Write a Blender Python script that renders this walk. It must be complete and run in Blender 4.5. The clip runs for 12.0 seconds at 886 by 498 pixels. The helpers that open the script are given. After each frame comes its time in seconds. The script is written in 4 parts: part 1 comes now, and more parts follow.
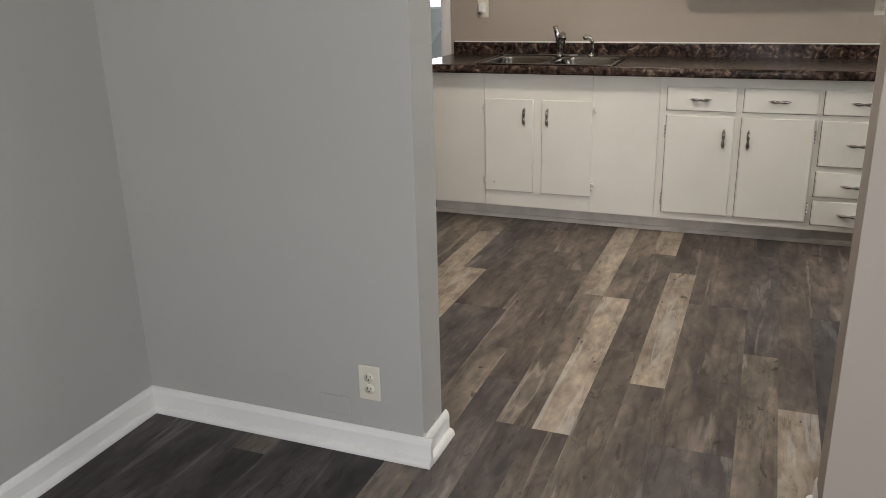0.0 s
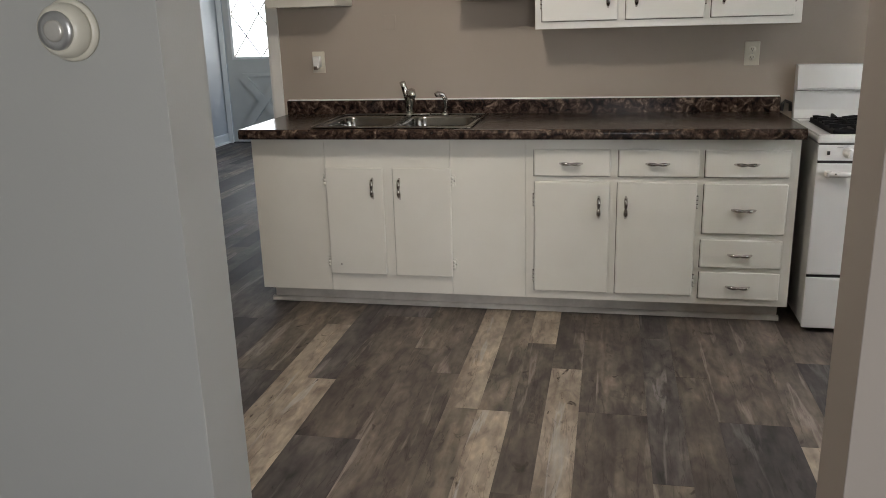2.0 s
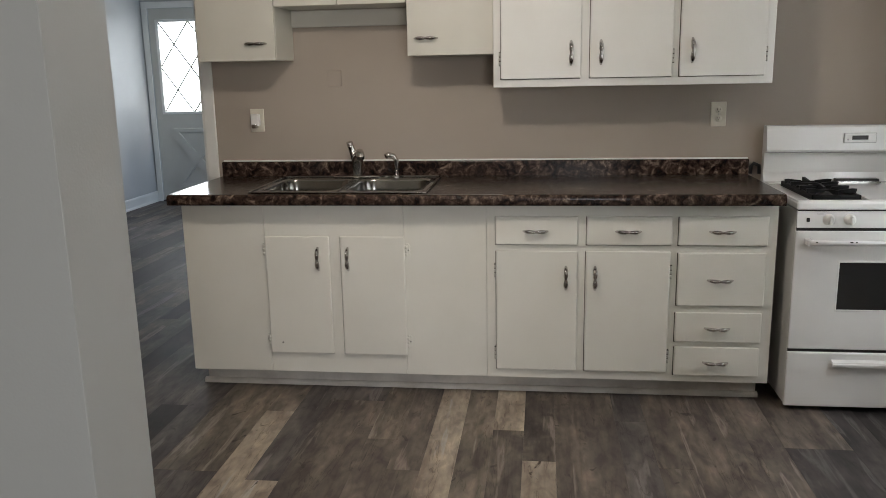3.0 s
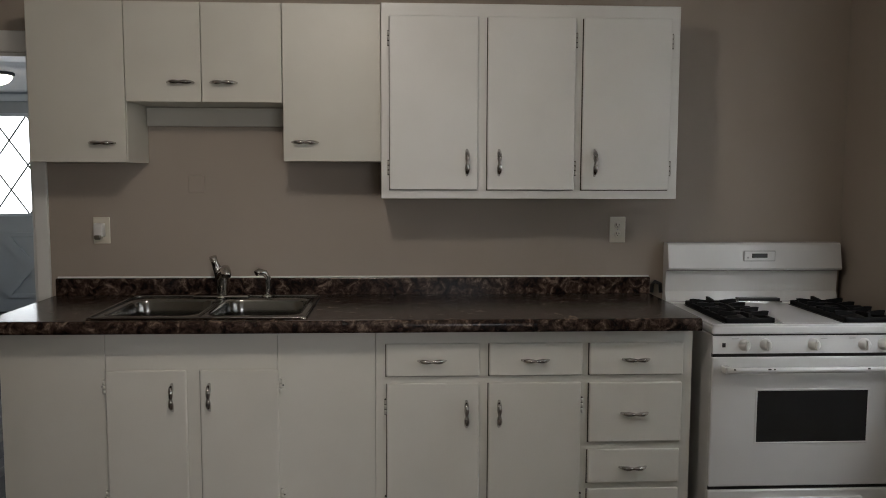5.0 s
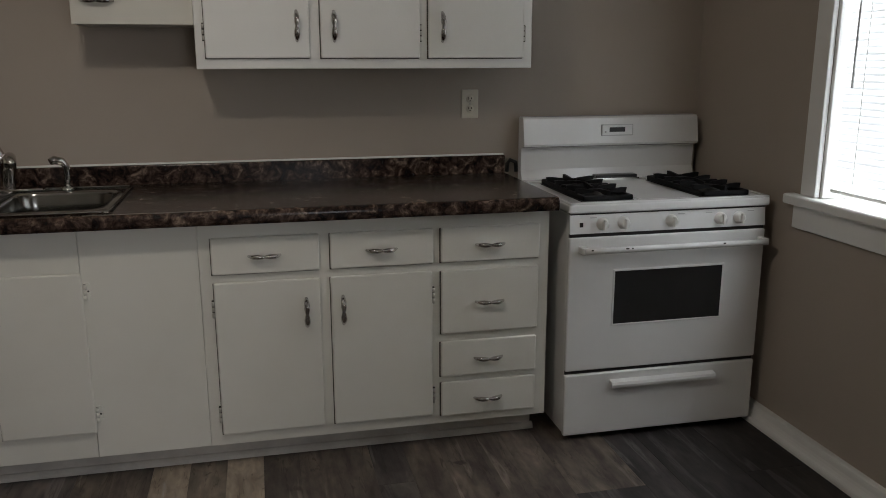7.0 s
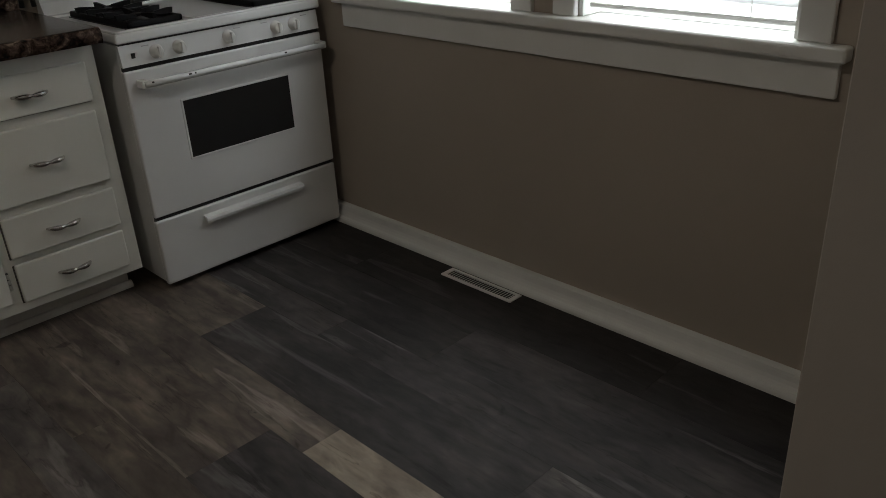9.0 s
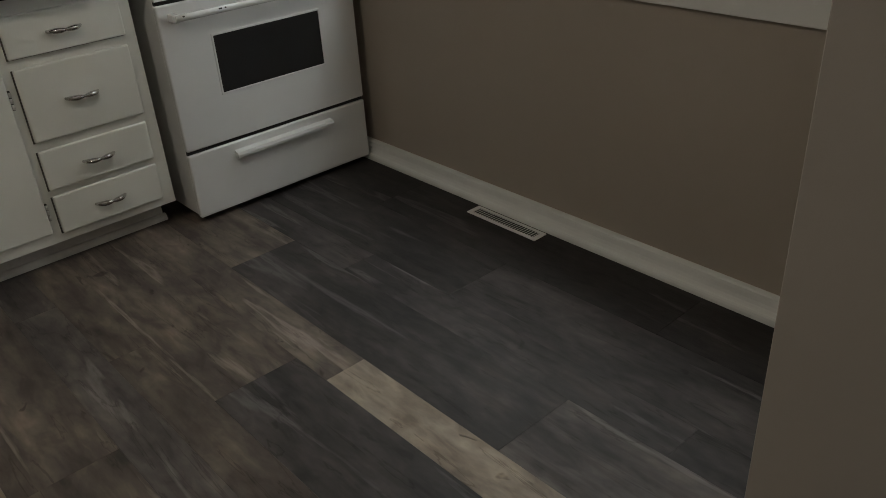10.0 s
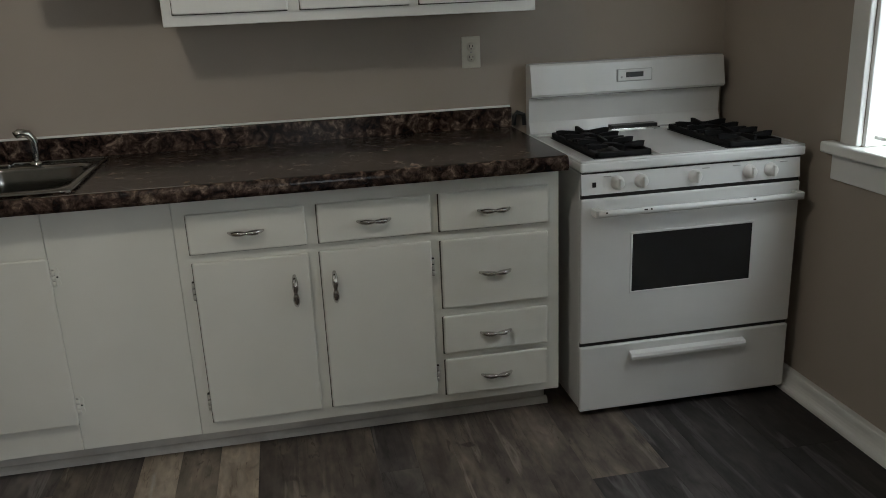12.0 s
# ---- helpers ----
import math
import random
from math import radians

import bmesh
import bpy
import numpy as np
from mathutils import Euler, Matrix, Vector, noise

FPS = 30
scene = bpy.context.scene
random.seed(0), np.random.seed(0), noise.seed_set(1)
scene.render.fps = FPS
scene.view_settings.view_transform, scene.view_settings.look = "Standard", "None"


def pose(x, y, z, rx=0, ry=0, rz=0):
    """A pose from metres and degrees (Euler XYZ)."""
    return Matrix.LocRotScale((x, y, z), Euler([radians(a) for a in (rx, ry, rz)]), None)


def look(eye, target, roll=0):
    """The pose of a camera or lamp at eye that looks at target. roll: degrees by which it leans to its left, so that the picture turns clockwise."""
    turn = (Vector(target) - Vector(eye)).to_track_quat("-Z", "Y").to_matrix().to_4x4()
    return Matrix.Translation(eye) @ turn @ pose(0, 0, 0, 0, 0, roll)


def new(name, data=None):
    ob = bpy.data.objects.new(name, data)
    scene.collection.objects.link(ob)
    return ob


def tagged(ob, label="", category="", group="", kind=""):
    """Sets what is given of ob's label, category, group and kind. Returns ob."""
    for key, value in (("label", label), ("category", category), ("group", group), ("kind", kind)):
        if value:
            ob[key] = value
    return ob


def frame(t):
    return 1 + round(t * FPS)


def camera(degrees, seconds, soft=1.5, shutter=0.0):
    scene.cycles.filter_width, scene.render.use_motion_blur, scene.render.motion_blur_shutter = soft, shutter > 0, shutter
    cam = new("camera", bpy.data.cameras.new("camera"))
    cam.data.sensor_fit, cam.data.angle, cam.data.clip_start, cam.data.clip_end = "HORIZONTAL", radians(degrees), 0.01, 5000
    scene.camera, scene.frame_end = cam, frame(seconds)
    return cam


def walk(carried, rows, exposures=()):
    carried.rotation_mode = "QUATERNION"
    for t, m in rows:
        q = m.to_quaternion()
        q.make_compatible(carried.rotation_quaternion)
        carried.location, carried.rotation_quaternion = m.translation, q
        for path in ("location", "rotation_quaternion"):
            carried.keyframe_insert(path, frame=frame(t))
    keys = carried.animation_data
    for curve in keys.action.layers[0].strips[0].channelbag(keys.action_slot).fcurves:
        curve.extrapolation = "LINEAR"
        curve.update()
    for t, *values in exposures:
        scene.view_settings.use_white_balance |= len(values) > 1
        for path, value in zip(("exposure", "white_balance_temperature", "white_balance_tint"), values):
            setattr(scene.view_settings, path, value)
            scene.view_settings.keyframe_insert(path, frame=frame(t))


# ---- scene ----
cam = camera(57.1, 12.0, soft=0.9)
PATH = [
    (0, (0.083, 0.138, 1.414), (-0.624, 1.897, 0.778), -1.4),
    (0.5, (0.089, 0.25, 1.415), (-0.355, 2.085, 0.754), -1.8),
    (1, (0.095, 0.477, 1.437), (-0.31, 2.342, 0.839), -2.8),
    (1.5, (0.071, 0.66, 1.435), (-0.336, 2.529, 0.853), -1.9),
    (2, (-0.073, 0.873, 1.431), (-0.467, 2.756, 0.884), -1.7),
    (2.5, (-0.168, 1.044, 1.432), (-0.481, 2.956, 0.938), -1.4),
    (4.5, (-0.323, 1.609, 1.465), (-0.36, 3.597, 1.25), -0.1),
    (5, (-0.361, 1.649, 1.458), (-0.257, 3.638, 1.276), 0.2),
    (5.5, (-0.349, 1.677, 1.454), (-0.088, 3.651, 1.266), 0.8),
    (6, (-0.291, 1.742, 1.44), (0.07, 3.698, 1.225), 1.0),
    (6.5, (-0.233, 1.836, 1.419), (0.133, 3.772, 1.073), 0.8),
    (7, (-0.247, 1.964, 1.394), (0.183, 3.864, 0.94), -0.1),
    (7.5, (-0.316, 2.07, 1.39), (0.497, 3.832, 0.905), -0.5),
    (9.5, (-0.271, 2.066, 1.327), (0.984, 3.311, 0.392), -2.6),
    (10, (-0.274, 2.018, 1.331), (0.864, 3.337, 0.349), -3.6),
    (10.5, (-0.199, 1.967, 1.336), (0.546, 3.536, 0.345), -5.2),
    (11, (-0.142, 1.974, 1.385), (0.405, 3.647, 0.436), -4.5),
    (11.5, (-0.099, 2.118, 1.432), (0.338, 3.886, 0.605), -3.3),
    (12, (-0.094, 2.196, 1.415), (0.254, 4.076, 0.825), -2.5),
]
EXPOSURES = [(0.0, 1.35, 6650, 13), (1.5, 1.07, 6600, 13), (2.5, 0.98, 6600, 12), (4.5, 0.6, 6450, 12), (5.0, 0.12, 6550, 13), (5.5, -0.08, 6600, 13), (6.5, -0.1, 6550, 13),
             (7.0, -0.02, 6450, 12), (7.5, -0.54, 6350, 10), (9.5, -0.38, 6600, 9), (10.0, 0.05, 6650, 7), (10.5, 0.58, 6650, 5), (11.0, 0.64, 6600, 5), (11.5, 0.1, 6400, 6), (12.0, 0.10, 6250, 6)]
walk(cam, [(t, look(eye, target, roll)) for t, eye, target, roll in PATH],
     exposures=EXPOSURES)

# ---- light ----
world = bpy.data.worlds.new("sky")
world.use_nodes = True
scene.world = world
sky = world.node_tree.nodes.new("ShaderNodeTexSky")
sky.sky_type, sky.sun_disc = "NISHITA", False
sky.sun_elevation, sky.sun_rotation = radians(49), radians(73)
world.node_tree.links.new(sky.outputs[0], world.node_tree.nodes["Background"].inputs[0])
world.node_tree.nodes["Background"].inputs[1].default_value = 0.12


def lamp(name, kind, m, power, colour, **more):
    data = bpy.data.lights.new(name, kind)
    data.energy, data.color = power, colour
    for key, value in more.items():
        if key == "size":
            data.size = value
        elif key == "size_y":
            data.shape, data.size_y = "RECTANGLE", value
        elif key == "angle":
            data.angle = value
        elif key == "radius":
            data.shadow_soft_size = value
    ob = new(name, data)
    ob.matrix_world = m
    return ob


lamp("sun", "SUN", look((5, 1.5, 6), (0, 0, 0)), 1.2, (1, 0.96, 0.9), angle=radians(12))
bulb = lamp("kitchen_ceiling_bulb", "POINT", pose(-0.66, 3.35, 2.30), 18, (1, 0.91, 0.79), radius=0.07)
bulb.data.specular_factor = 0.15
lamp("kitchen_window_sky", "AREA", look((1.697, 4.0375, 1.468), (0, 4.0375, 1.468)), 18, (0.9, 0.96, 1), size=0.655, size_y=1.06)
lamp("kitchen_window_sky_two", "AREA", look((1.697, 3.145, 1.468), (0, 3.145, 1.468)), 17, (0.9, 0.96, 1), size=0.58, size_y=1.06)
# unseen dining window, added to light the partition's near faces
lamp("dining_added_window_sky", "AREA", look((0.9, -1.58, 1.5), (0.9, 2, 1.2)), 32, (0.97, 0.985, 1), size=1.5, size_y=1.3)
# hall window added out of view to brighten the hall's west wall
lamp("hall_added_window_sky", "AREA", look((-0.98, 8.6, 1.5), (-4, 8.6, 1.3)), 13, (0.60, 0.78, 1), size=1.6, size_y=1.3)


# ---- materials ----
def material(name, colour, rough=0.5, metal=0.0, second=None, scale=8.0, stretch=(1, 1, 1), bump=0.0, bump_scale=60.0, fine=0.0, coat=0.0, spots=None):
    """Principled surface with a broad and a fine variation of its colour and a small relief."""
    m = bpy.data.materials.new(name)
    m.use_nodes = True
    nt = m.node_tree
    b = nt.nodes["Principled BSDF"]
    b.inputs["Roughness"].default_value, b.inputs["Metallic"].default_value = rough, metal
    b.inputs["Coat Weight"].default_value = coat
    geo = nt.nodes.new("ShaderNodeNewGeometry")
    mp = nt.nodes.new("ShaderNodeMapping")
    mp.inputs["Scale"].default_value = stretch
    nt.links.new(geo.outputs["Position"], mp.inputs[0])
    n1 = nt.nodes.new("ShaderNodeTexNoise")
    n1.inputs["Scale"].default_value, n1.inputs["Detail"].default_value = scale, 6
    nt.links.new(mp.outputs[0], n1.inputs["Vector"])
    ramp = nt.nodes.new("ShaderNodeValToRGB")
    ramp.color_ramp.elements[0].position, ramp.color_ramp.elements[1].position = 0.35, 0.65
    second = second or tuple(c * 0.93 for c in colour)
    ramp.color_ramp.elements[0].color, ramp.color_ramp.elements[1].color = (*second, 1), (*colour, 1)
    nt.links.new(n1.outputs[0], ramp.inputs[0])
    out = ramp.outputs[0]
    n2 = nt.nodes.new("ShaderNodeTexNoise")
    n2.inputs["Scale"].default_value, n2.inputs["Detail"].default_value = bump_scale, 4
    nt.links.new(mp.outputs[0], n2.inputs["Vector"])
    if fine:
        mix = nt.nodes.new("ShaderNodeMix")
        mix.data_type, mix.blend_type = "RGBA", "MULTIPLY"
        mix.inputs[0].default_value = fine
        nt.links.new(out, mix.inputs[6])
        nt.links.new(n2.outputs[0], mix.inputs[7])
        out = mix.outputs[2]
    nt.links.new(out, b.inputs["Base Color"])
    if bump:
        bp = nt.nodes.new("ShaderNodeBump")
        bp.inputs["Strength"].default_value, bp.inputs["Distance"].default_value = bump, 0.002
        nt.links.new(n2.outputs[0], bp.inputs["Height"])
        nt.links.new(bp.outputs[0], b.inputs["Normal"])
    return m


def plank_material(name, light, dark, grain, knot=0.5):
    """Printed vinyl plank: long streaks, patches and a few dark knots; each plank takes its own stretch of the print."""
    m = bpy.data.materials.new(name)
    m.use_nodes = True
    nt = m.node_tree
    b = nt.nodes["Principled BSDF"]
    geo, info = nt.nodes.new("ShaderNodeNewGeometry"), nt.nodes.new("ShaderNodeObjectInfo")
    shift = nt.nodes.new("ShaderNodeVectorMath")
    shift.operation = "MULTIPLY_ADD"
    shift.inputs[1].default_value = (37, 91, 13)
    nt.links.new(info.outputs["Random"], shift.inputs[0])
    nt.links.new(geo.outputs["Position"], shift.inputs[2])

    def noise_of(scale, stretch, detail=6, distort=0.0):
        mp, n = nt.nodes.new("ShaderNodeMapping"), nt.nodes.new("ShaderNodeTexNoise")
        mp.inputs["Scale"].default_value = stretch
        nt.links.new(shift.outputs[0], mp.inputs[0])
        nt.links.new(mp.outputs[0], n.inputs["Vector"])
        n.inputs["Scale"].default_value, n.inputs["Detail"].default_value, n.inputs["Distortion"].default_value = scale, detail, distort
        return n.outputs[0]

    def ramp_of(value, stops):
        r = nt.nodes.new("ShaderNodeValToRGB")
        while len(r.color_ramp.elements) < len(stops):
            r.color_ramp.elements.new(0.5)
        for e, (p, c) in zip(r.color_ramp.elements, stops):
            e.position, e.color = p, (*c, 1)
        nt.links.new(value, r.inputs[0])
        return r.outputs[0]

    def mix_of(kind, factor, a, c):
        mix = nt.nodes.new("ShaderNodeMix")
        mix.data_type, mix.blend_type = "RGBA", kind
        if isinstance(factor, float):
            mix.inputs[0].default_value = factor
        else:
            nt.links.new(factor, mix.inputs[0])
        nt.links.new(a, mix.inputs[6])
        nt.links.new(c, mix.inputs[7])
        return mix.outputs[2]

    mid = tuple((p + q) / 2 for p, q in zip(light, dark))
    patches = ramp_of(noise_of(4.2, (1.7, 0.55, 1), 5, 0.5), [(0.34, dark), (0.5, mid), (0.63, light)])
    mottle = ramp_of(noise_of(26, (1.6, 0.6, 1), 6, 0.3), [(0.3, (0.72, 0.71, 0.72)), (0.68, (1.12, 1.1, 1.06))])
    colour = mix_of("MULTIPLY", 0.8, patches, mottle)
    blotch = ramp_of(noise_of(9.5, (1.9, 0.7, 1), 8, 0.8), [(0.36, (0.55, 0.54, 0.56)), (0.47, (0.92, 0.91, 0.91)), (0.56, (1.0, 1.0, 1.0)), (0.66, (1.35, 1.31, 1.25))])
    colour = mix_of("MULTIPLY", 0.65, colour, blotch)
    streaks = ramp_of(noise_of(6, (6, 0.5, 1), 9, 0.25), [(0.34, (0.60, 0.58, 0.57)), (0.47, (0.88, 0.87, 0.86)), (0.64, (1.0, 1.0, 1.0))])
    colour = mix_of("MULTIPLY", grain, colour, streaks)
    pale = nt.nodes.new("ShaderNodeRGB")
    pale.outputs[0].default_value = (*(min(0.5, 0.06 + 1.7 * c) for c in light), 1)
    worn = ramp_of(noise_of(3.4, (4.5, 0.42, 1), 7, 0.35), [(0.60, (0, 0, 0)), (0.655, (0.45, 0.45, 0.45)), (0.70, (0.1, 0.1, 0.1))])
    colour = mix_of("MIX", worn, colour, pale.outputs[0])
    cracks = ramp_of(noise_of(5.0, (5.0, 0.5, 1), 6, 0.5), [(0.385, (1, 1, 1)), (0.40, (0.45, 0.42, 0.40)), (0.415, (1, 1, 1))])
    colour = mix_of("MULTIPLY", 0.7, colour, cracks)
    knots = ramp_of(noise_of(11, (1.7, 0.75, 1), 3, 0.9), [(0.27, (0.22, 0.19, 0.17)), (0.33, (1, 1, 1))])
    colour = mix_of("MULTIPLY", knot, colour, knots)
    tone = nt.nodes.new("ShaderNodeHueSaturation")
    ma = nt.nodes.new("ShaderNodeMapRange")
    ma.inputs[3].default_value, ma.inputs[4].default_value = 0.86, 1.13
    nt.links.new(info.outputs["Random"], ma.inputs[0])
    nt.links.new(ma.outputs[0], tone.inputs["Value"])
    nt.links.new(colour, tone.inputs["Color"])
    nt.links.new(tone.outputs[0], b.inputs["Base Color"])
    b.inputs["Roughness"].default_value = 0.56
    b.inputs["Specular IOR Level"].default_value = 0.35
    bp = nt.nodes.new("ShaderNodeBump")
    bp.inputs["Strength"].default_value, bp.inputs["Distance"].default_value = 0.35, 0.001
    nt.links.new(noise_of(46, (5, 0.28, 1), 4), bp.inputs["Height"])
    nt.links.new(bp.outputs[0], b.inputs["Normal"])
    return m


WALL = material("greige_wall_paint", (0.415, 0.36, 0.304), 0.62, second=(0.395, 0.342, 0.287), scale=1.5, bump=0.12, bump_scale=220)
# same grey paint; this side's warmer, dimmer light is put into the colour
WARM_LIT_GREY = material("grey_paint_warm_lit", (0.385, 0.34, 0.298), 0.6, second=(0.37, 0.327, 0.285), scale=1.5, bump=0.12, bump_scale=220)
GREY_WALL = material("grey_wall_paint", (0.435, 0.435, 0.412), 0.6, second=(0.42, 0.42, 0.397), scale=1.5, bump=0.12, bump_scale=220)
CEIL = material("ceiling_paint", (0.72, 0.71, 0.69), 0.8, scale=2, bump=0.2, bump_scale=150)
TRIM = material("white_trim_paint", (0.83, 0.83, 0.80), 0.35, scale=4, bump=0.08, bump_scale=90)
CAB = material("white_base_cabinet_paint", (0.775, 0.762, 0.70), 0.36, second=(0.735, 0.72, 0.655), scale=3, bump=0.10, bump_scale=120)
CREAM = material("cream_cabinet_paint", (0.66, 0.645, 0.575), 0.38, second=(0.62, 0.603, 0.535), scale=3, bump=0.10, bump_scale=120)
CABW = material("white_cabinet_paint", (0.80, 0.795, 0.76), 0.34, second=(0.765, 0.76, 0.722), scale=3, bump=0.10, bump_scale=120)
# dark tone for the shadow painted along door and drawer edges
EDGE_SHADE = material("door_edge_shadow", (0.11, 0.095, 0.078), 0.8, second=(0.07, 0.06, 0.05), scale=20)
GAP = material("dark_gap", (0.05, 0.045, 0.04), 0.8)
KICK = material("scuffed_toe_kick_paint", (0.66, 0.63, 0.58), 0.5, second=(0.52, 0.49, 0.45), scale=9, fine=0.15)
CHROME = material("chrome", (0.55, 0.535, 0.51), 0.09, 1.0)
STEEL = material("brushed_steel", (0.26, 0.255, 0.242), 0.16, 1.0, scale=30, stretch=(1, 12, 1), bump=0.05, bump_scale=200)
ENAMEL = material("white_enamel", (0.80, 0.80, 0.79), 0.2, scale=3, coat=0.3)
IRON = material("black_cast_iron", (0.010, 0.010, 0.011), 0.6, bump=0.3, bump_scale=300)
IRON.node_tree.nodes["Principled BSDF"].inputs["Specular IOR Level"].default_value = 0.18
OVEN_GLASS = material("dark_oven_glass", (0.022, 0.023, 0.025), 0.12, coat=0.3)
IVORY = material("ivory_plastic", (0.71, 0.675, 0.57), 0.35)
PLASTIC = material("white_plastic", (0.78, 0.77, 0.74), 0.3)
BLACK = material("black_plastic", (0.02, 0.02, 0.02), 0.35)
HINGE = material("painted_hinge_metal", (0.62, 0.60, 0.55), 0.32, 0.45)
BURNER = material("dark_burner_metal", (0.09, 0.088, 0.085), 0.4, 0.6, second=(0.04, 0.04, 0.04), scale=40)
DIAL = material("grey_dial_metal", (0.50, 0.50, 0.49), 0.3, 0.7)
HALL_WALL = material("hall_wall_paint", (0.55, 0.56, 0.56), 0.6, scale=2, bump=0.1, bump_scale=200)
PANEL = material("grey_panel_steel", (0.46, 0.50, 0.53), 0.4, 0.2)
DOORP = material("cool_white_door_paint", (0.58, 0.575, 0.53), 0.4, scale=3, bump=0.08, bump_scale=90)
SOIL = material("outdoor_ground", (0.16, 0.17, 0.10), 0.9, second=(0.10, 0.11, 0.06), scale=0.8)
VINYL = {
    "light": plank_material("cream_plank", (0.45, 0.385, 0.312), (0.32, 0.265, 0.212), 0.45, 1.0),
    "tan": plank_material("tan_plank", (0.273, 0.231, 0.188), (0.125, 0.105, 0.090), 0.7, 0.8),
    "taupe": plank_material("taupe_plank", (0.212, 0.177, 0.150), (0.096, 0.080, 0.073), 0.75, 0.6),
    "grey": plank_material("grey_plank", (0.158, 0.139, 0.132), (0.070, 0.063, 0.063), 0.75, 0.5),
    # the two darkest tones also hold the dimmer light by the window wall
    "dim_slate": plank_material("slate_plank_dimmed", (0.094, 0.084, 0.083), (0.043, 0.039, 0.040), 0.65, 0.4),
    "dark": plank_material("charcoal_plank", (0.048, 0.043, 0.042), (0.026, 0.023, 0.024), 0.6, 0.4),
}


def laminate():
    m = bpy.data.materials.new("brown_stone_laminate")
    m.use_nodes = True
    nt = m.node_tree
    b = nt.nodes["Principled BSDF"]
    geo = nt.nodes.new("ShaderNodeNewGeometry")
    outs = []
    for scale, detail, distort in ((23, 9, 1.2), (95, 6, 0.6)):
        n = nt.nodes.new("ShaderNodeTexNoise")
        n.inputs["Scale"].default_value, n.inputs["Detail"].default_value, n.inputs["Distortion"].default_value = scale, detail, distort
        nt.links.new(geo.outputs["Position"], n.inputs["Vector"])
        outs.append(n.outputs[0])
    r = nt.nodes.new("ShaderNodeValToRGB")
    for p in (0.5, 0.6):
        r.color_ramp.elements.new(p)
    for e, (p, c) in zip(r.color_ramp.elements, [(0.37, (0.012, 0.007, 0.006)), (0.48, (0.048, 0.029, 0.023)), (0.57, (0.090, 0.060, 0.046)), (0.68, (0.25, 0.185, 0.14))]):
        e.position, e.color = p, (*c, 1)
    nt.links.new(outs[0], r.inputs[0])
    r2 = nt.nodes.new("ShaderNodeValToRGB")
    r2.color_ramp.elements[0].position, r2.color_ramp.elements[1].position = 0.42, 0.56
    r2.color_ramp.elements[0].color = (0.35, 0.33, 0.32, 1)
    nt.links.new(outs[1], r2.inputs[0])
    mix = nt.nodes.new("ShaderNodeMix")
    mix.data_type, mix.blend_type = "RGBA", "MULTIPLY"
    mix.inputs[0].default_value = 0.75
    nt.links.new(r.outputs[0], mix.inputs[6])
    nt.links.new(r2.outputs[0], mix.inputs[7])
    nt.links.new(mix.outputs[2], b.inputs["Base Color"])
    b.inputs["Roughness"].default_value = 0.22
    b.inputs["Specular IOR Level"].default_value = 0.26
    return m


def glow(name, colour, strength):
    m = bpy.data.materials.new(name)
    m.use_nodes = True
    nt = m.node_tree
    e = nt.nodes.new("ShaderNodeEmission")
    e.inputs[0].default_value, e.inputs[1].default_value = (*colour, 1), strength
    nt.links.new(e.outputs[0], nt.nodes["Material Output"].inputs[0])
    return m


def sheer(name, colour, share):
    """Thin plastic that lets part of the light through."""
    m = bpy.data.materials.new(name)
    m.use_nodes = True
    nt = m.node_tree
    b = nt.nodes["Principled BSDF"]
    b.inputs["Base Color"].default_value, b.inputs["Roughness"].default_value = (*colour, 1), 0.45
    t = nt.nodes.new("ShaderNodeBsdfTranslucent")
    t.inputs[0].default_value = (*colour, 1)
    mix = nt.nodes.new("ShaderNodeMixShader")
    mix.inputs[0].default_value = share
    nt.links.new(b.outputs[0], mix.inputs[1])
    nt.links.new(t.outputs[0], mix.inputs[2])
    nt.links.new(mix.outputs[0], nt.nodes["Material Output"].inputs[0])
    return m


def pane(name):
    m = bpy.data.materials.new(name)
    m.use_nodes = True
    b = m.node_tree.nodes["Principled BSDF"]
    b.inputs["Base Color"].default_value = (0.95, 0.97, 0.97, 1)
    b.inputs["Roughness"].default_value, b.inputs["Transmission Weight"].default_value, b.inputs["IOR"].default_value = 0.0, 1.0, 1.45
    return m


STONE = laminate()
GLASS = pane("clear_glass")
SLAT = sheer("white_blind_vinyl", (0.85, 0.86, 0.86), 0.18)
FROST = sheer("frosted_lamp_glass", (0.9, 0.88, 0.84), 0.5)
BULB = glow("lamp_glow", (1, 0.93, 0.82), 6.0)
DAY = glow("bright_day_outside", (0.92, 0.97, 1), 5.0)

# ---- mesh helpers ----
PLACE = {}


def box(bm, x0, x1, y0, y1, z0, z1, bevel=0.0, seg=2):
    r = bmesh.ops.create_cube(bm, size=1, matrix=Matrix.LocRotScale(((x0 + x1) / 2, (y0 + y1) / 2, (z0 + z1) / 2), None, (abs(x1 - x0), abs(y1 - y0), abs(z1 - z0))))
    if bevel:
        edges = list({e for v in r["verts"] for e in v.link_edges})
        bmesh.ops.bevel(bm, geom=edges, offset=bevel, segments=seg, profile=0.5, affect="EDGES", clamp_overlap=True)
    return bm


def boxed(*a, **k):
    return box(bmesh.new(), *a, **k)


